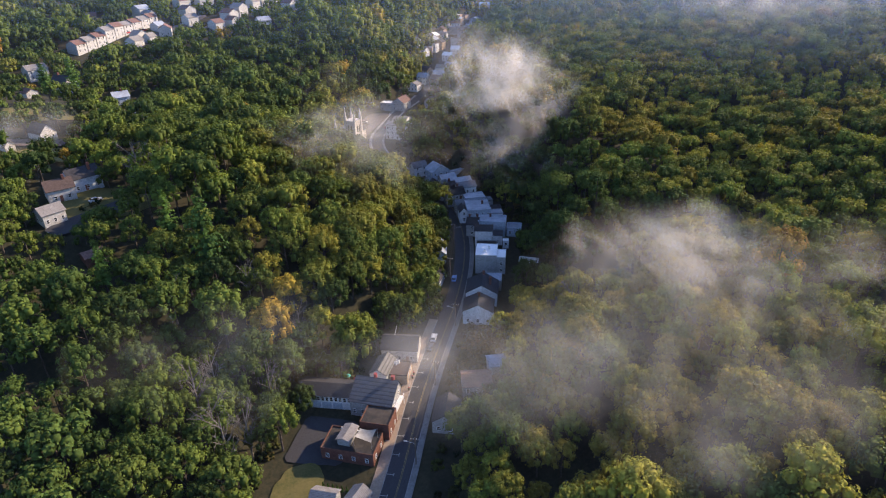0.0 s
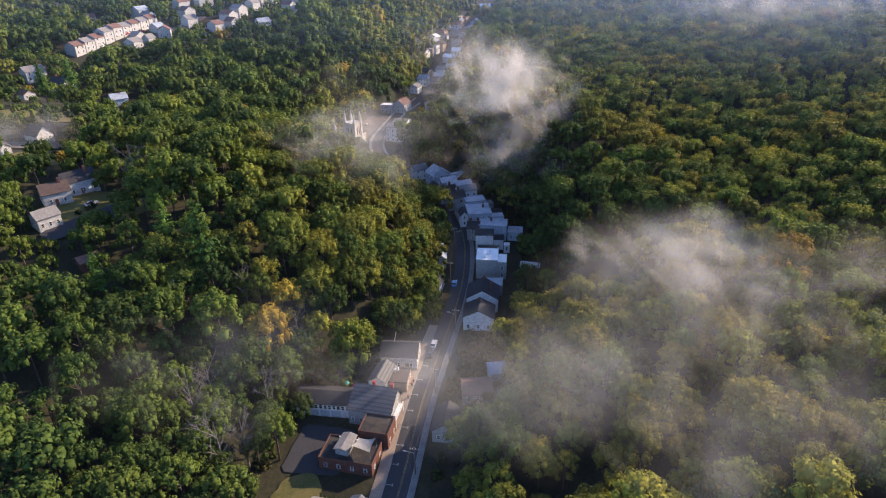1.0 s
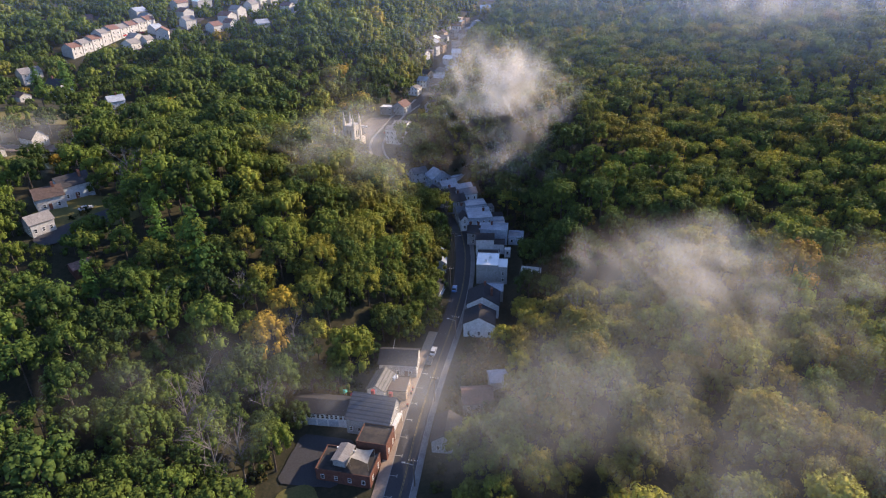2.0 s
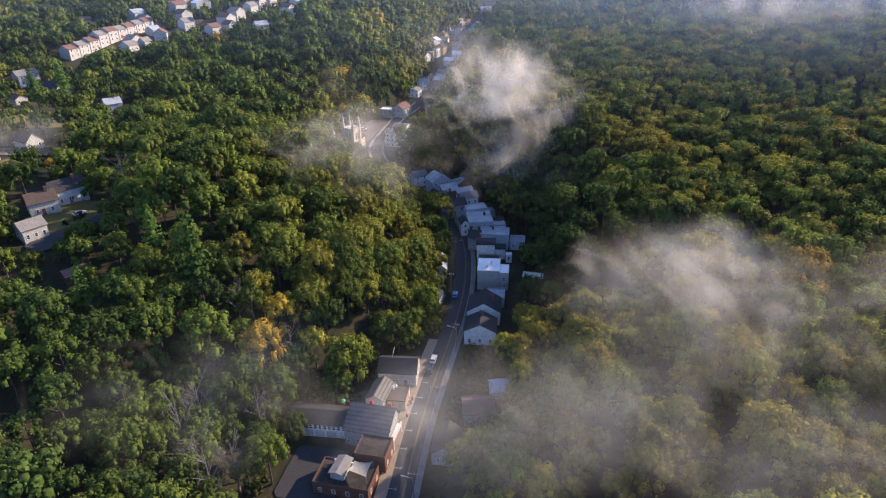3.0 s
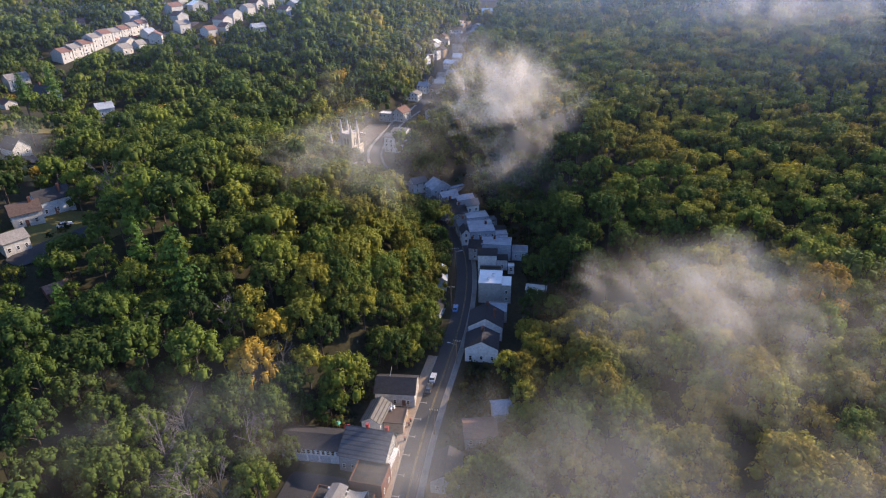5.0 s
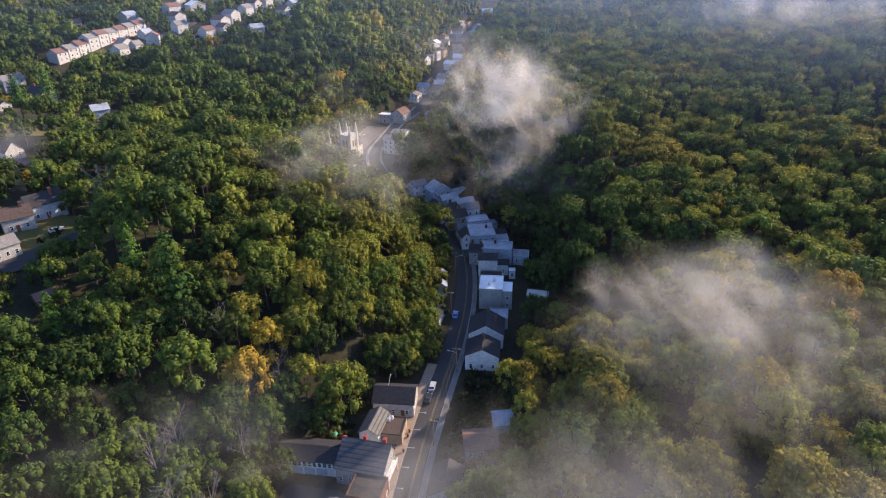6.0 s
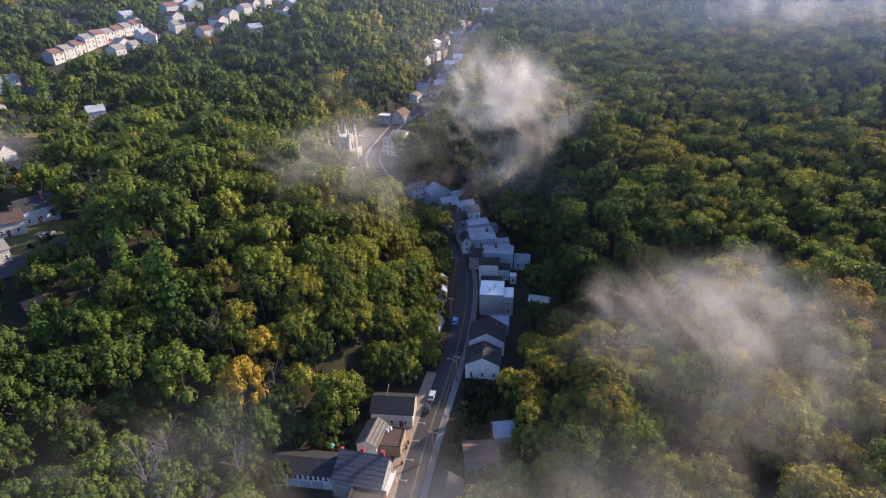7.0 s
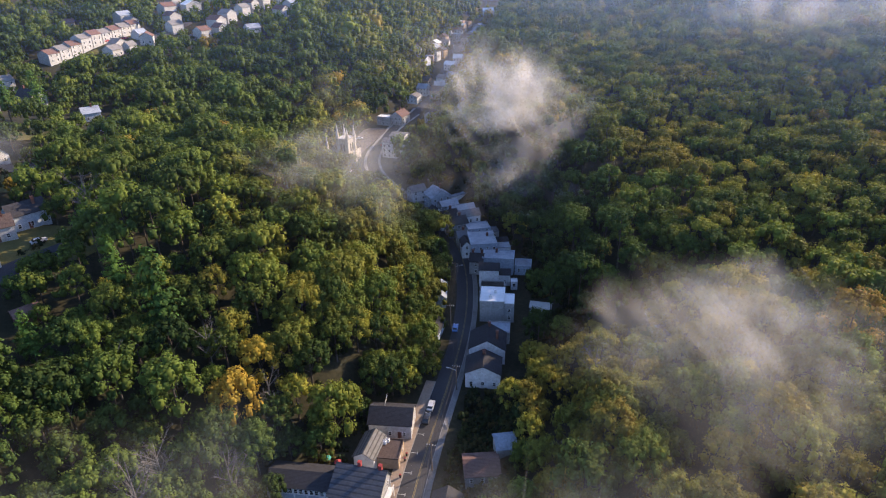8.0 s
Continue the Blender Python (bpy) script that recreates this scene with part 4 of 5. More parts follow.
for x, y, m, lab in ((-38.6, 152.6, M_TEAL, "teal garden parasol"), (-35.6, 151.4, M_REDTILE, "red garden parasol")):
    z = float(ground_z(x, y))
    t = thing("parasol", lab + " in a back yard", "parasol", pose(x, y, z))
    bm = bmesh.new()
    add_rod(bm, (0, 0, -0.1), (0, 0, 2.4), 0.04, 0.04, 6)
    part("post", bm, M_METAL, t)
    bm = bmesh.new()
    add_rod(bm, (0, 0, 1.9), (0, 0, 2.5), 1.05, 0.05, 8)
    part("canopy", bm, m, t)
for x, y in ((-18.6, 155.5), (-18.9, 153.8), (-19.5, 148.5)):
    t = thing("litter_bin", "dark litter bin on the pavement", "bin", pose(x, y, float(street_z(y)) + 0.19))
    bm = bmesh.new()
    add_rod(bm, (0, 0, 0), (0, 0, 0.95), 0.24, 0.3, 10)
    part("body", bm, M_TAR, t)
    bm = bmesh.new()
    add_rod(bm, (0, 0, 0.95), (0, 0, 1.08), 0.32, 0.22, 10)
    part("lid", bm, M_REDTILE, t)
# outside stairs and balcony on the big slate-roofed building
t = thing("balcony", "white timber balcony against a street front", "balcony", pose(-21.6, 139.6, 0.9, 0, 0, -11))
part("deck", box_mesh(-0.7, 0.7, -3.6, 3.6, -0.1, 0.05), M_TRIM, t)
for v in np.linspace(-3.5, 3.5, 9):
    part("baluster", box_mesh(0.6, 0.68, v - 0.05, v + 0.05, 0.05, 1.0), M_TRIM, t)
part("handrail", box_mesh(0.57, 0.71, -3.6, 3.6, 1.0, 1.08), M_TRIM, t)
for v in (-3.4, 3.4):
    part("post", box_mesh(0.55, 0.7, v - 0.08, v + 0.08, -2.9, -0.1), M_TRIM, t)


# ---- trees ----


def ball(n=2):
    """A ball of 6 n n four-sided faces."""
    verts, quads, seen = [], [], {}
    for axis in range(3):
        for s in (-1, 1):
            idx = {}
            for i in range(n + 1):
                for j in range(n + 1):
                    p = [0.0, 0.0, 0.0]
                    p[axis], p[(axis + 1) % 3], p[(axis + 2) % 3] = s, math.tan(math.pi / 4 * (2 * i / n - 1)), math.tan(math.pi / 4 * (2 * j / n - 1))
                    k = tuple(round(v, 4) for v in p)
                    if k not in seen:
                        seen[k] = len(verts)
                        verts.append(np.array(p) / np.linalg.norm(p))
                    idx[i, j] = seen[k]
            for i in range(n):
                for j in range(n):
                    q = (idx[i, j], idx[i + 1, j], idx[i + 1, j + 1], idx[i, j + 1])
                    quads.append(q if s > 0 else q[::-1])
    return np.array(verts), np.array(quads)


BALL2, BALL1 = ball(2), ball(1)


def unit(v):
    return v / np.maximum(np.linalg.norm(v, axis=-1, keepdims=True), 1e-6)


def cards(rng, at, normal, size):
    """Leaf sprays: small bent four-sided pieces at given places, facing roughly along their normals."""
    n = len(at)
    nn = unit(normal + rng.normal(0, 0.28, (n, 3)))
    t = unit(np.cross(nn, rng.normal(0, 1, (n, 3))))
    b = np.cross(nn, t)
    s = size * rng.uniform(0.6, 1.35, (n, 1))
    w = s * rng.uniform(0.55, 0.95, (n, 1))
    bend = nn * s * rng.uniform(-0.1, 0.35, (n, 1))
    v = np.stack((at - t * s, at - b * w - bend, at + t * s, at + b * w - bend), 1).reshape(-1, 3)
    return v, np.arange(4 * n).reshape(-1, 4)


def joined(pieces):
    vs, qs, o = [], [], 0
    for v, q in pieces:
        vs.append(v)
        qs.append(q + o)
        o += len(v)
    return np.concatenate(vs), np.concatenate(qs)


def crown(rng, lobes, count, size, core=BALL2, tall=1.0):
    """A crown about 1 wide (radius): a broad low dome of rounded boughs heaped side by side, each thick with leaf sprays on its upper side."""
    c, r = [], []
    for k in range(lobes):
        # boughs in a loose spiral from the top to the rim
        out = 0.8 * math.sqrt((k + 0.3) / lobes) * rng.uniform(0.85, 1.08)
        a = k * 2.4 + rng.uniform(-0.4, 0.4)
        dome = math.sqrt(max(0.0, 1 - out * out))
        c.append((out * math.cos(a), out * math.sin(a), (0.14 + 0.82 * dome + rng.uniform(-0.13, 0.13)) * tall))
        r.append(rng.uniform(0.75, 1.25) * 1.1 / math.sqrt(lobes))
    # lower boughs that hang round the rim
    low = max(3, lobes // 3)
    for k in range(low):
        a, out = 6.28 * (k + rng.uniform(-0.3, 0.3)) / low, rng.uniform(0.6, 0.82)
        c.append((out * math.cos(a), out * math.sin(a), rng.uniform(0.12, 0.36) * tall))
        r.append(rng.uniform(0.8, 1.3) * 1.1 / math.sqrt(lobes))
    lobes += low
    c, r = np.array(c), np.array(r)
    pick = rng.choice(lobes, count * 3, p=r ** 2 / np.sum(r ** 2))
    u = unit(rng.normal(0, 1, (count * 3, 3)) + np.array((0, 0, 0.75)))
    ph = rng.uniform(0, 6.28, (lobes, 3))
    swell = 1 + 0.13 * np.sin(u[:, 0] * 8 + ph[pick, 0]) * np.sin(u[:, 1] * 8 + ph[pick, 1]) + 0.08 * np.sin(u[:, 2] * 10 + ph[pick, 2])
    p = c[pick] + u * (r[pick] * swell * rng.uniform(0.9, 1.08, count * 3))[:, None]
    inside = (np.linalg.norm(p[:, None] - c[None], axis=2) < 0.86 * r[None]).sum(1) > 0
    ok = np.flatnonzero(~inside & (u[:, 2] > -0.45))[:count]
    pieces = [cards(rng, p[ok], unit(u[ok] + np.array((0, 0, 0.25))), size)]
    for k in range(lobes):
        bv, bq = core
        pieces.append((c[k] + bv * (r[k] * 0.76) * rng.uniform(0.9, 1.08, (len(bv), 1)), bq))
    return joined(pieces)


def pine_crown(rng, tiers, per, size):
    """A white pine: uneven tiers of boughs that droop and turn up at their ends, set thickly with needle sprays."""
    pts, nrm = [], []
    for k in range(tiers):
        f = k / tiers
        for j in range(7):
            a = rng.uniform(0, 6.28)
            reach = ((1 - f) ** 0.75 * 0.92 + 0.08) * rng.uniform(0.6, 1.1)
            for s in np.linspace(0.15, 1, max(4, int(per * reach))):
                for _ in range(2):
                    q = rng.normal(0, 0.06, 3)
                    pts.append((reach * s * math.cos(a) + q[0], reach * s * math.sin(a) + q[1], 0.25 + 2.6 * f - 0.14 * s + 0.22 * s * s + q[2] * 0.6))
                    nrm.append((0.7 * math.cos(a), 0.7 * math.sin(a), 0.8))
    v = cards(rng, np.array(pts), np.array(nrm), size)
    core = [(np.array((0, 0, 0.3 + 2.3 * k / 7)) + BALL1[0] * np.array((0.3, 0.3, 0.3)) * (1.05 - k / 7.5), BALL1[1]) for k in range(7)]
    return joined([v] + core)


def trunk_mesh(rng, high, limbs, twigs=0):
    """A tapered trunk with limbs that fork; twigs makes it a bare tree."""
    bm = bmesh.new()
    add_rod(bm, (0, 0, -0.8), (0.1, 0.05, high * 0.6), 0.28, 0.16, 7)
    add_rod(bm, (0.1, 0.05, high * 0.6), (0, 0.1, high * 0.95), 0.16, 0.05, 6)
    for k in range(limbs):
        z = high * rng.uniform(0.3, 0.75)
        a, ln = rng.uniform(0, 6.28), high * rng.uniform(0.22, 0.36)
        end = Vector((math.cos(a) * ln * 0.75, math.sin(a) * ln * 0.75, z + ln * 0.8))
        add_rod(bm, (0.08, 0.04, z), end, 0.1, 0.04, 5)
        for _ in range(twigs):
            s = rng.uniform(0.35, 1.0)
            q = Vector((0.08, 0.04, z)).lerp(end, s)
            w = Vector(rng.normal(0, 1, 3)) + Vector((math.cos(a), math.sin(a), 1.3))
            tip = q + w.normalized() * ln * rng.uniform(0.25, 0.55)
            add_rod(bm, q, tip, 0.045, 0.02, 4)
            for _ in range(2):
                w2 = w.normalized() + Vector(rng.normal(0, 0.6, 3))
                m = q.lerp(tip, rng.uniform(0.3, 0.9))
                add_rod(bm, m, m + w2.normalized() * ln * rng.uniform(0.12, 0.3), 0.028, 0.012, 3)
    return bm


rng = np.random.default_rng(42)
NEAR = [crown(rng, lobes, 1050, 0.046, BALL1, t) for lobes, t in ((22, 1.0), (26, 0.9), (18, 1.15), (30, 1.0), (20, 1.25), (24, 0.85))]
MID = [crown(rng, lobes, 420, 0.062, BALL1, t) for lobes, t in ((16, 1.0), (20, 0.9), (14, 1.15), (18, 1.05), (22, 0.95))]
FAR = [crown(rng, lobes, 150, 0.09, BALL1, t) for lobes, t in ((11, 0.85), (13, 0.75), (9, 0.95), (12, 0.8))]
REMOTE = [crown(rng, lobes, 56, 0.14, BALL1, t) for lobes, t in ((6, 0.8), (7, 0.7), (6, 0.9))]
LOW = [crown(rng, 3, 20, 0.24, BALL1, t) for t in (0.8, 1.0)]
PINES = [pine_crown(rng, 15, 15, 0.075) for _ in range(2)]


def open_ground(x, y):
    """Where no tree stands: the street, plots, lawns, lanes and yards."""
    d = x - street_x(y)
    no = (d > -curve(y, (60, 150, 172, 186, 300, 330, 350, 440, 470, 760, 790), (34, 24, 16, 7.6, 4.6, 4.8, 16, 20, 6, 6, 0))) & (d < curve(y, (60, 128, 142, 165, 178, 200, 300, 325, 350, 450, 480, 760, 790), (14, 14, 26, 24, 20, 25, 25, 14, 16, 13, 7, 6, 0)))
    for cx, cy, r in KEEP_OUT:
        no |= np.hypot(x - cx, y - cy) < (r * 0.9 if cx < -90 else r)
    for cx, cy, rx, ry, rz in ((-41, 128, 9, 10, -8), (-45, 112, 10, 9, 10), (-70, 396, 12, 31, -10), (-205, 291, 19, 13, 30), (-172, 238, 14, 8, 20), (-192, 249, 27, 6, 12), (-129, 189, 9, 17, -28), (-131, 196, 15, 9, 0), (-236, 428, 44, 15, 72), (-215, 452, 36, 8, 72), (-180, 500, 58, 7, 74), (-228, 438, 22, 9, 70), (-282, 462, 26, 5, 30)):
        c, s = math.cos(radians(rz)), math.sin(radians(rz))
        u, v = (x - cx) * c + (y - cy) * s, -(x - cx) * s + (y - cy) * c
        no |= (u / rx) ** 2 + (v / ry) ** 2 < 1
    return no


# places on a loose grid over the land that the walk looks over, and a belt round it
gx, gy = np.meshgrid(np.arange(-560, 560, 7.9), np.arange(52, 800, 7.9))
gx = gx + (np.arange(gx.shape[0]) % 2)[:, None] * 3.95
tx, ty = (gx + rng.uniform(-2.6, 2.6, gx.shape)).ravel(), (gy + rng.uniform(-2.6, 2.6, gy.shape)).ravel()
reach = np.hypot(tx, ty - 15)
seen_land = (np.abs(tx) < 0.73 * (ty - 15) + 42) & (reach < 800)
ok = seen_land & ~open_ground(tx, ty)
# no further than the land that can be overlooked from the valley's height
ok &= reach < (119 - ground_z(tx, ty) - 16) / 0.052 + 40
bank_x, bank_y = np.meshgrid(np.arange(-64, 0, 7.0), np.arange(182, 332, 7.0))
bank_x, bank_y = (bank_x + rng.uniform(-2, 2, bank_x.shape)).ravel(), (bank_y + rng.uniform(-2, 2, bank_y.shape)).ravel()
bd = bank_x - street_x(bank_y)
fill = (bd > -42) & (bd < -9) & ~open_ground(bank_x, bank_y)
tx, ty = np.append(tx[ok], bank_x[fill]), np.append(ty[ok], bank_y[fill])
set_trees = ((-14.5, 188), (-17, 197), (-17.5, 216), (-18.5, 223), (-17, 239), (-21, 180), (-30, 177), (-35, 167), (-41, 160), (-48, 152.5), (-54, 146), (8.5, 170), (17, 179), (23, 167))
tx, ty = np.append(tx, [p[0] for p in set_trees]), np.append(ty, [p[1] for p in set_trees])
reach = np.hypot(tx, ty - 15)
tz = ground_z(tx, ty)
n = len(tx)
size = np.clip(rng.normal(5.3, 1.0, n), 3.3, 8.4)
size = np.where(tx < street_x(ty) - 24, size * 1.08, size)
yard_trees = np.min([np.hypot(tx - cx, ty - cy) - r for cx, cy, r in KEEP_OUT if cx < -90], axis=0) < 20
size = np.where(yard_trees, size * 0.78, size)
size = np.where((tx < -145) & (ty > 222) & (ty < 350), size * 0.8, size)
steep_bank = (tx - street_x(ty) > -22) & (tx < street_x(ty)) & (ty > 180) & (ty < 320)
size = np.where(steep_bank, size * 0.88, size)
lift = np.where(steep_bank, 0.4, 0.75) * size * rng.uniform(0.55, 1.95, n)
gap = (tx > 3) & (tx < 27) & (ty > 136) & (ty < 200)
size, lift = np.where(gap, size * 0.78, size), np.where(gap, lift * 0.4, lift)
brow = (tx >= 27) & (tx < 50) & (ty > 160) & (ty < 205)
lift = np.where(brow, lift * 0.7, lift)
shade_row = (tx > 23) & (tx < 46) & (ty > 190) & (ty < 232)
lift = np.where(shade_row, lift * 1.8, lift)
hang = (tx > 32) & (tx < 84) & (ty > 210) & (ty < 335)
lift = np.where(hang, lift * np.where(tx < 60, 1.9, 1.4), lift)
# low growth in front of the hilltop houses
front = np.zeros(n, dtype=bool)
for cx, cy, r in KEEP_OUT:
    if cx < -90:
        front |= (np.abs(tx - cx + (cy - ty) * cx / cy) < r + 3) & (ty < cy) & (ty > cy - r - 17)
size, lift = np.where(front, size * 0.7, size), np.where(front, lift * 0.15, lift)
screen = (tx > -119) & (tx < -88) & (ty > 180) & (ty < 228)
lift = np.where(screen, lift * 1.9, lift)
by_house = np.hypot(tx - 8.5, ty - 170) < 1
size, lift = np.where(by_house, 4.2, size), np.where(by_house, 3.2, lift)
lift = np.where(tx > 90, lift * 0.7, lift)
low = (((tx + 54) / 26) ** 2 + ((ty - 318) / 30) ** 2 < 1) | (((tx + 12) / 50) ** 2 + ((ty - 405) / 42) ** 2 < 1)
size, lift = np.where(low, size * 0.65, size), np.where(low, lift * 0.4, lift)
crest = (tx > 55) & (ty > 190)
size = np.where((tx > 40) & (ty > 190), size * 0.88, size)
lift = np.where(crest, 4.2 + 0.25 * (lift - 4.2), lift)
size = np.where((reach > 330) & (tx < 40), size * 0.95, size)
valley = (np.abs(tx - street_x(ty) - 4) < 17) & (ty > 455)
size, lift = np.where(valley, size * 0.6, size), np.where(valley, lift * 0.25, lift)
size = np.where((reach > 330) & (tx < 30) & ~valley & (tx > -150), size * 1.2, size)
patchy = np.array([noise.noise((x / 34, y / 34, 0.3)) for x, y in zip(tx, ty)])
tint = np.clip(0.36 + 0.28 * patchy + rng.normal(0, 0.16, n) + 0.04 * (tx > 0), 0.02, 1.0)
rust = (rng.random(n) < 0.014) & (reach > 150)
# duller hilltop leaves, partly the lens's corner dimming put into the tint
tint = np.where(tx < -105, tint * 0.6, tint)
tint = np.where((tx > -62) & (tx < 0) & (ty > 170) & (ty < 335), np.minimum(tint + 0.02, 0.62), tint)
# lower west bank: corner dimming put into a darker leaf tint
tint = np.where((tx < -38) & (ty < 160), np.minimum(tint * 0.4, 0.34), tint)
# east slopes: yellower leaves, with the sun's brightness also put into the tint
tint = np.where((tx > 12) & (tx < 80) & (ty > 95) & (ty < 195), np.minimum(tint + 0.24, 0.76), tint)
tint = np.where((tx > 60) & (ty > 195), np.minimum(tint + 0.08, 0.7), tint)
# shade on the slope behind the terrace, put into a darker leaf tint
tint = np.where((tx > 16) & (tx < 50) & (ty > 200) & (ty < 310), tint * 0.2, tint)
tint = np.where(rust, rng.uniform(0.78, 0.94, n), tint)
spin = rng.uniform(0, 2 * math.pi, n)
order = np.argsort(reach)
near_first = order[(ty[order] > 84) & (np.abs(tx[order]) < 0.72 * ty[order] + 10)][:300]
near = near_first
rest = np.setdiff1d(order, near, assume_unique=True)
rest = rest[np.argsort(reach[rest])]

# the nearest trees, each with its trunk and crown
names = {True: "golden-leaved broadleaf tree on the wooded slope", False: "green broadleaf tree on the wooded slope"}
trunks = []
for k in range(4):
    trunks.append(part("trunk", trunk_mesh(rng, 12, 6), M_BARK).data)
    bpy.data.objects.remove(bpy.data.objects["trunk"])
crowns = {}
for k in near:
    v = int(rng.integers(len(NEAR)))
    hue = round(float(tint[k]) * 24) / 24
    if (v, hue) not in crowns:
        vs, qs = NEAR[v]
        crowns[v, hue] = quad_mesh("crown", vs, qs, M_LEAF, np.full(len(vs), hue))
    t = new("tree")
    t.matrix_world = pose(tx[k], ty[k], tz[k])
    tagged(t, names[hue > 0.62], "tree", "trees of the wood")
    s = float(size[k])
    c = new("crown", crowns[v, hue])
    c.parent = t
    c.matrix_local = Matrix.LocRotScale((0, 0, float(lift[k]) - 0.1 * s), Euler((0, 0, spin[k])), (s, s, s * 1.25))
    b = new("trunk", trunks[int(rng.integers(4))])
    b.parent = t
    b.matrix_local = Matrix.LocRotScale((0, 0, 0), Euler((0, 0, spin[k])), (s / 5, s / 5, (float(lift[k]) + s * 1.1) / 12))


def wood(name, which, kinds, label):
    """Many trees as one mesh."""
    vs, qs, ts, o = [], [], [], 0
    kind = rng.integers(len(kinds), size=len(which))
    for k, (bv, bq) in enumerate(kinds):
        w = which[kind == k]
        c, s = np.cos(spin[w])[:, None], np.sin(spin[w])[:, None]
        sc = size[w][:, None]
        x = tx[w][:, None] + sc * (c * bv[None, :, 0] - s * bv[None, :, 1])
        y = ty[w][:, None] + sc * (s * bv[None, :, 0] + c * bv[None, :, 1])
        z = (tz[w] + lift[w])[:, None] + sc * (bv[None, :, 2] * 1.25 - 0.1)
        vs.append(np.stack((x, y, z), -1).reshape(-1, 3))
        qs.append((bq[None] + (np.arange(len(w)) * len(bv))[:, None, None] + o).reshape(-1, 4))
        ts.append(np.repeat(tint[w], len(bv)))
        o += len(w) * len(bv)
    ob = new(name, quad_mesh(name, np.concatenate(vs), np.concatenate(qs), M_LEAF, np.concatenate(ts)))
    return tagged(ob, label, "woodland", kind="stuff")


mid, far, remote = rest[reach[rest] < 320], rest[(reach[rest] >= 320) & (reach[rest] < 470)], rest[reach[rest] >= 470]
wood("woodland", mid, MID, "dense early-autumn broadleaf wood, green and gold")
wood("far_woodland", far, FAR, "distant early-autumn broadleaf wood on rolling hills")
wood("remote_woodland", remote, REMOTE, "remote early-autumn broadleaf wood under haze")
# trunks under the wood's crowns where its edge shows
tv, tq, o = [], [], 0
for k in mid[:900]:
    r, h = 0.22, float(lift[k] + size[k] * 0.6)
    base = np.array([(r * math.cos(a), r * math.sin(a)) for a in (0.8, 2.4, 3.9, 5.5)])
    vv = np.concatenate((np.c_[base + (tx[k], ty[k]), np.full(4, tz[k] - 0.5)], np.c_[base * 0.5 + (tx[k], ty[k]), np.full(4, tz[k] + h)]))
    tv.append(vv)
    tq.append(np.array([(i, (i + 1) % 4, (i + 1) % 4 + 4, i + 4) for i in range(4)]) + o)
    o += 8
tagged(new("tree_trunks", quad_mesh("tree_trunks", np.concatenate(tv), np.concatenate(tq), M_BARK)), "grey-brown trunks standing under the wood's crowns", "woodland", kind="stuff")

# pines, bare trees
for x, y, s, h in ((-80.5, 166, 6.2, 1.75), (-104, 150, 3.6, 1.6), (-96, 176, 4.0, 1.6), (-206, 318, 5, 1.6), (-212, 305, 4.5, 1.5), (56, 236, 3.4, 1.5)):
    t = thing("pine_tree", "tall bright green white pine above the wood", "tree", pose(x, y, float(ground_z(x, y))), "pines")
    vs, qs = PINES[int(rng.integers(2))]
    c = new("crown", quad_mesh("crown", vs, qs, M_PINE, np.full(len(vs), rng.uniform(0.3, 0.6))))
    c.parent = t
    c.matrix_local = Matrix.LocRotScale((0, 0, 7.5), Euler((0, 0, rng.uniform(0, 6))), (s, s, s * h * 0.72))
    bm = bmesh.new()
    add_rod(bm, (0, 0, -0.8), (0, 0, 7.5 + s * h * 1.7), 0.35, 0.06, 8)
    part("trunk", bm, M_BARK, t)
bare = [part("branches", trunk_mesh(rng, 14, 12, 6), M_PALEBARK).data for _ in range(3)]
for o in [o for o in bpy.data.objects if o.name.startswith("branches")]:
    bpy.data.objects.remove(o)
for x, y, s in ((-62, 116, 1.35), (-66, 120, 1.3), (-58, 121, 1.15), (-72, 126, 1.25), (-70, 133, 1.1), (-57, 137, 1.2), (-61, 140, 1.0), (-118, 205, 1.3), (-121, 209, 1.2), (-86, 150, 0.9), (-53, 158, 0.9), (-68, 162, 1.0), (30, 168, 1.0), (60, 142, 1.0)):
    t = thing("bare_tree", "pale leafless tree among green ones", "tree", pose(x, y, float(ground_z(x, y)), 0, 0, rng.uniform(0, 360)), "bare trees")
    b = new("branches", bare[int(rng.integers(3))])
    b.parent = t
    b.matrix_local = Matrix.Diagonal((s, s, s * 1.15, 1))

# undergrowth: bushes in the dark yard by the terrace, along the street and at the wood's edges; near-black leaves carry
# the shade
bx, by = rng.uniform(-330, 70, 9000), rng.uniform(95, 470, 9000)
bx, by = np.concatenate((bx, rng.uniform(-8, 24, 700), rng.uniform(18, 50, 900))), np.concatenate((by, rng.uniform(136, 184, 700), rng.uniform(195, 330, 900)))
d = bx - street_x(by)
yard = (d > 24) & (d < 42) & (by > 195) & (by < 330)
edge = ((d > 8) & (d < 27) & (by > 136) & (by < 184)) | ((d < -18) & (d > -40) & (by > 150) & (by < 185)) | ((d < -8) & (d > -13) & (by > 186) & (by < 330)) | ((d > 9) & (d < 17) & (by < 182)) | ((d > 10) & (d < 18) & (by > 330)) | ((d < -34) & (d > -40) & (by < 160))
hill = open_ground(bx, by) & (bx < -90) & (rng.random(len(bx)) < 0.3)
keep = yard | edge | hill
for cx, cy, r in KEEP_OUT:
    keep &= np.hypot(bx - cx, by - cy) > r - 1.0
tx, ty = bx[keep], by[keep]
tz = ground_z(tx, ty)
n = len(tx)
size, lift, spin, tint = rng.uniform(0.8, 1.9, n), np.full(n, -0.4), rng.uniform(0, 6.28, n), rng.uniform(0, 1, n)
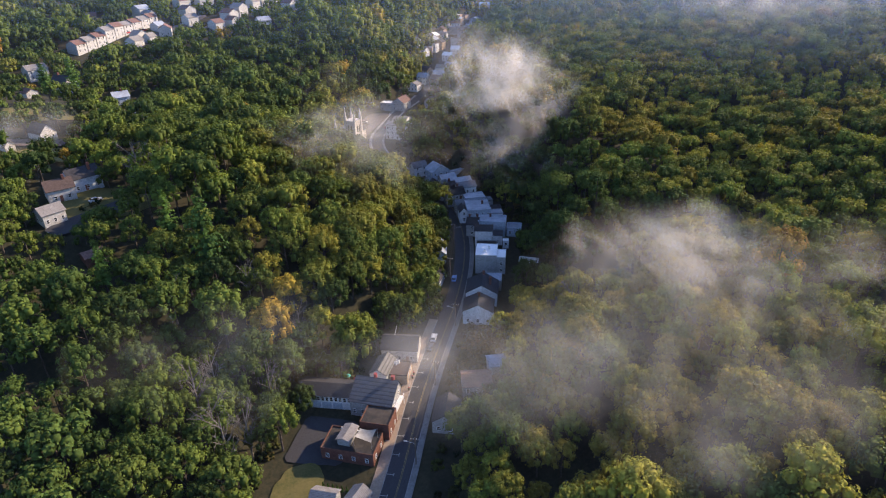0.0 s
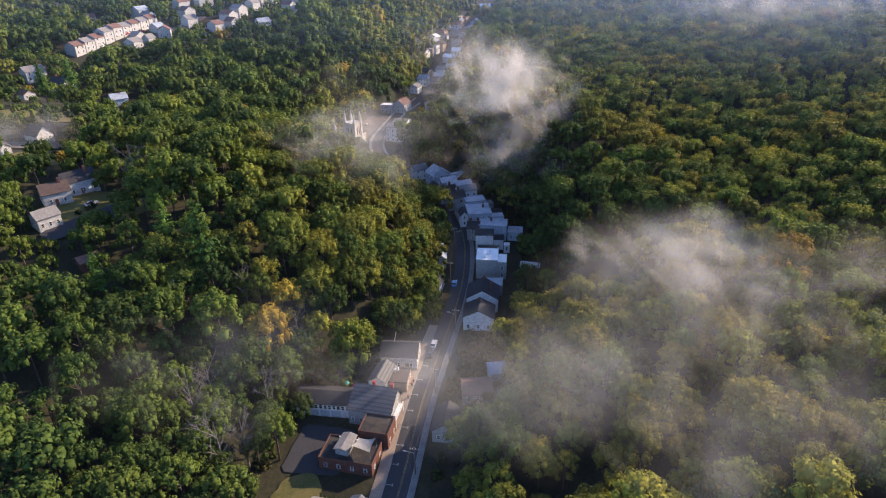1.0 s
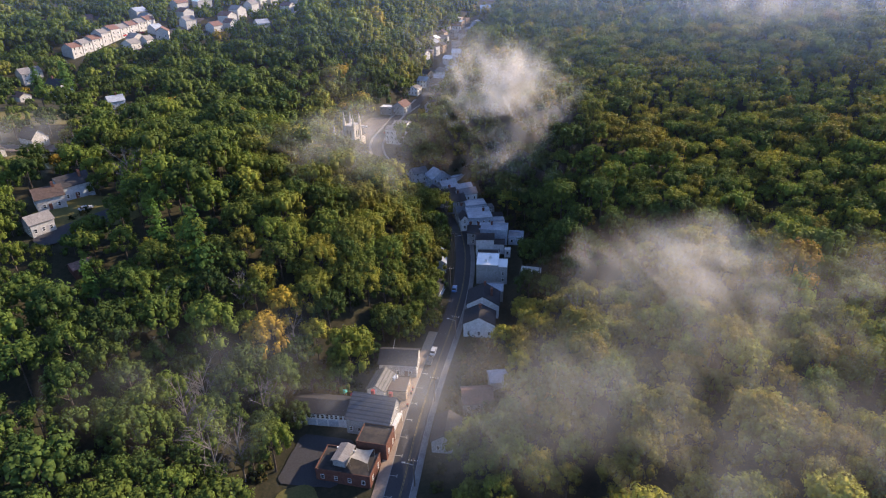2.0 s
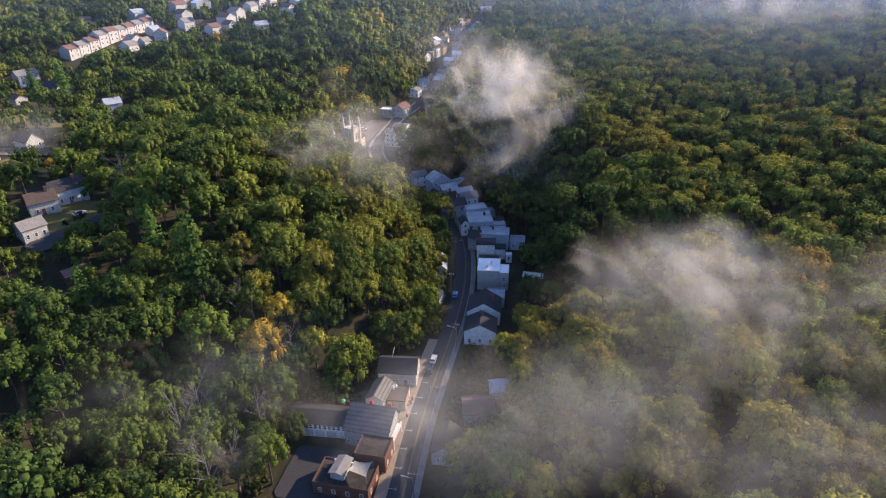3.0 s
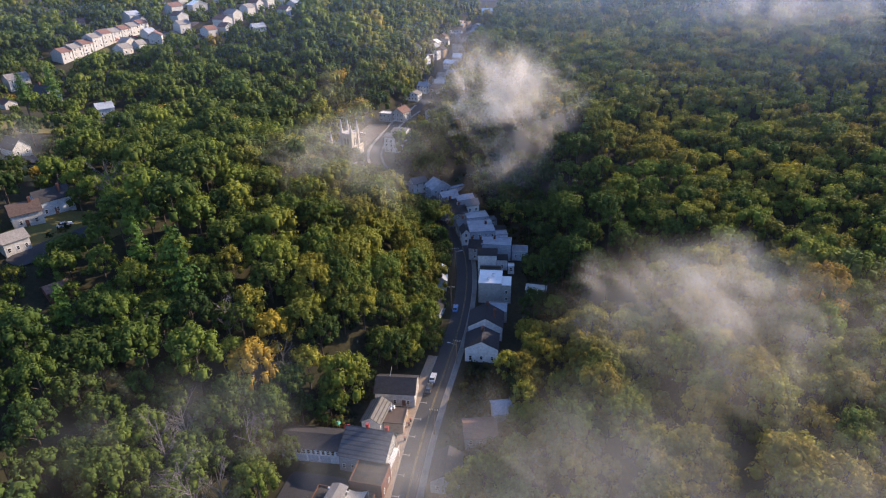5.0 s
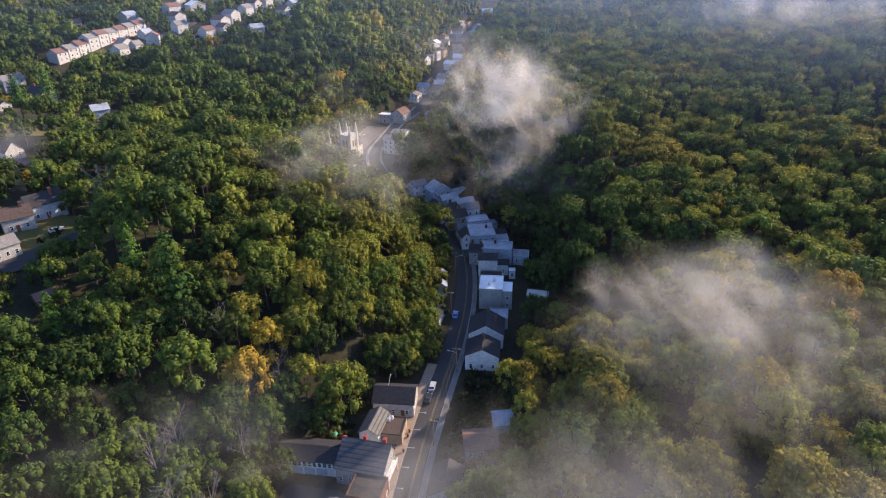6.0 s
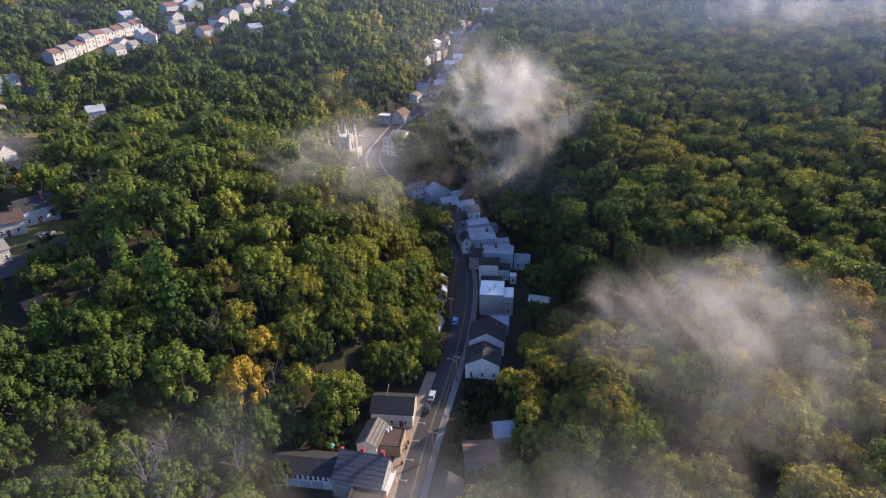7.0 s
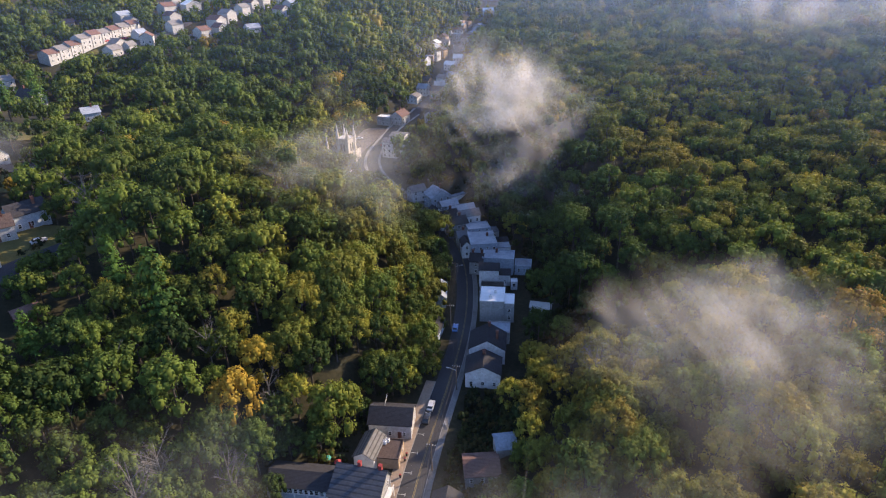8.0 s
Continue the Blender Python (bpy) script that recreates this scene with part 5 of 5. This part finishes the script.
shrubs = wood("shrubs", np.arange(n), LOW, "low shrubs at the wood's edge, leaves darkened as shade")
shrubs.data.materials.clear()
shrubs.data.materials.append(M_SHADEBUSH)
for k in range(9):
    x, y = -37.6 + k * 1.25, 112.6 - k * 0.28
    t = thing("conifer_shrub", "clipped dark green conifer in a hedge row", "shrub", pose(x, y, float(ground_z(x, y))), "hedge row")
    vs, qs = PINES[k % 2]
    c = new("crown", quad_mesh("crown", vs * np.array((0.55, 0.55, 0.75)), qs, M_PINE, np.full(len(vs), 0.1)))
    c.parent = t
    bm = bmesh.new()
    add_rod(bm, (0, 0, -0.3), (0, 0, 1.5), 0.08, 0.03, 5)
    part("trunk", bm, M_BARK, t)


# ---- mist ----
def mist(x, y, z, rx, ry, rz, count, radius, mat, label, seed):
    """A bank of mist: many soft round puffs of droplets, each thinning out to its rim, drifting every way in a loose heap."""
    g = np.random.default_rng(seed)
    pieces, body = [], []
    rings, seg = 4, 11
    for _ in range(count * 3):
        p = unit(g.normal(0, 1, 3)) * g.random() ** 0.45 * np.array((rx, ry, rz))
        far_out = float(np.linalg.norm(p / np.array((rx, ry, rz))))
        r = radius * 0.78 * g.uniform(0.6, 1.4) * (1.15 - 0.5 * far_out)
        w = unit(g.normal(0, 1, 3))
        t = unit(np.cross(w, g.normal(0, 1, 3)))
        u = np.cross(w, t)
        k = np.repeat(np.arange(rings + 1), seg) / rings
        a = np.tile(np.arange(seg), rings + 1) / seg * 2 * math.pi
        v = p + (np.outer(k * np.cos(a), t) + np.outer(k * np.sin(a), u)) * r
        q = (np.arange(rings)[:, None] * seg + np.arange(seg)[None]).ravel()
        nx = (np.arange(rings)[:, None] * seg + (np.arange(seg)[None] + 1) % seg).ravel()
        pieces.append((v, np.stack((q, nx, nx + seg, q + seg), 1)))
        body.append((1 - k ** 2) ** 2)
    vs, qs = joined(pieces)
    ob = new("mist", quad_mesh("mist", vs, qs, mat, np.concatenate(body)))
    ob.data.polygons.foreach_set("use_smooth", np.ones(len(ob.data.polygons), dtype=bool))
    ob.matrix_world = pose(x, y, z)
    return tagged(ob, label, "mist", kind="stuff")


MIST_THICK = mist_material("thick_mist", 0.115, 30, 0.36, 0.66)
MIST_BANK = mist_material("bank_of_mist", 0.085, 34, 0.34, 0.7)
MIST_THIN = mist_material("thin_mist", 0.07, 24, 0.36, 0.70)
MIST_VEIL = mist_material("veil_of_mist", 0.035, 40, 0.30, 0.70)
mist(56, 149, 46, 34, 18, 8, 38, 15, MIST_BANK, "drifting bank of pale mist over the treetops", 1)
mist(76, 126, 46, 34, 20, 8, 12, 16, MIST_THIN, "thinning tail of a mist bank over the treetops", 15)
mist(48, 132, 42, 36, 28, 9, 32, 19, MIST_VEIL, "wide thin sheet of mist over the gold treetops", 13)
mist(46, 76, 56, 40, 12, 5, 34, 14, MIST_VEIL, "thin drifting mist over the treetops", 2)
mist(12, 314, 53, 38, 42, 23, 112, 17, MIST_THICK, "billowing plume of pale mist above the valley", 3)
mist(14, 290, 28, 34, 40, 14, 22, 18, MIST_THIN, "thin mist hanging in the shaded valley", 4)
mist(6, 70, 69, 26, 11, 5, 30, 12, MIST_VEIL, "veil of mist over the street", 5)
mist(-44, 88, 56, 28, 16, 6, 10, 14, MIST_VEIL, "thin drifting mist high over the wooded slope", 6)
mist(-56, 252, 48, 26, 36, 9, 26, 15, MIST_THIN, "wisps of mist rising from the wooded ridge", 7)
mist(-40, 236, 52, 32, 46, 10, 34, 20, MIST_VEIL, "light veil of mist over the sunlit ridge", 14)
mist(-92, 410, 34, 30, 34, 12, 12, 20, MIST_VEIL, "faint veil of mist beyond the church", 8)
mist(-176, 236, 54, 26, 18, 5, 14, 16, MIST_VEIL, "faint veil of mist over the hilltop", 9)
mist(135, 300, 92, 50, 26, 9, 30, 18, MIST_THIN, "wisp of mist over the far wood", 10)
mist(-22, 520, 48, 44, 70, 18, 24, 24, MIST_VEIL, "thin mist lying in the far valley", 12)


def haze():
    """A very thin sheet over the whole valley, denser up the valley: distance haze put into its colour."""
    m, nodes, links, b = material("valley_haze")
    nodes.remove(b)
    geo = nodes.new("ShaderNodeNewGeometry")
    sep = nodes.new("ShaderNodeSeparateXYZ")
    links.new(geo.outputs["Position"], sep.inputs[0])
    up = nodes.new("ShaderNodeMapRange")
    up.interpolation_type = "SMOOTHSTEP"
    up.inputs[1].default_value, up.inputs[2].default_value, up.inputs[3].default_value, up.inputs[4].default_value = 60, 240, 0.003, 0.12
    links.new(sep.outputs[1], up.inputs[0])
    n = noise_node(nodes, links, 0.012, 4, 0.55, 0.5, coords="World")
    vary = nodes.new("ShaderNodeMapRange")
    vary.inputs[1].default_value, vary.inputs[2].default_value, vary.inputs[3].default_value, vary.inputs[4].default_value = 0.3, 0.7, 0.7, 1.3
    links.new(n.outputs["Fac"], vary.inputs[0])
    mul = nodes.new("ShaderNodeMath")
    mul.operation = "MULTIPLY"
    links.new(up.outputs[0], mul.inputs[0])
    links.new(vary.outputs[0], mul.inputs[1])
    dif, clear, out = nodes.new("ShaderNodeBsdfDiffuse"), nodes.new("ShaderNodeBsdfTransparent"), nodes.new("ShaderNodeMixShader")
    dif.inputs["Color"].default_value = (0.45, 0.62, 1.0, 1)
    # the painted haze thickens toward the east
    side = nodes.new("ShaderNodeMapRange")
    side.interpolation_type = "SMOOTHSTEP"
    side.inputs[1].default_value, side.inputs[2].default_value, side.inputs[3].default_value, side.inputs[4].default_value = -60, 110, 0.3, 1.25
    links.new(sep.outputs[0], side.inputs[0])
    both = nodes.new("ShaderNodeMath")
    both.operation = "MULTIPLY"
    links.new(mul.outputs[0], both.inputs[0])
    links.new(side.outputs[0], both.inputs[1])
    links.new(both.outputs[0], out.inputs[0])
    links.new(clear.outputs[0], out.inputs[1])
    links.new(dif.outputs[0], out.inputs[2])
    links.new(out.outputs[0], nodes["Material Output"].inputs["Surface"])
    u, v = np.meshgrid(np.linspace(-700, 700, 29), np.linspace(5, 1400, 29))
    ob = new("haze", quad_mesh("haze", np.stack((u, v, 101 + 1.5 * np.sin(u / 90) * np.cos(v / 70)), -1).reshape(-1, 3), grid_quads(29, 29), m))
    tagged(ob, "very thin bluish sheet painted as distance haze over the valley", "haze", kind="stuff")


haze()
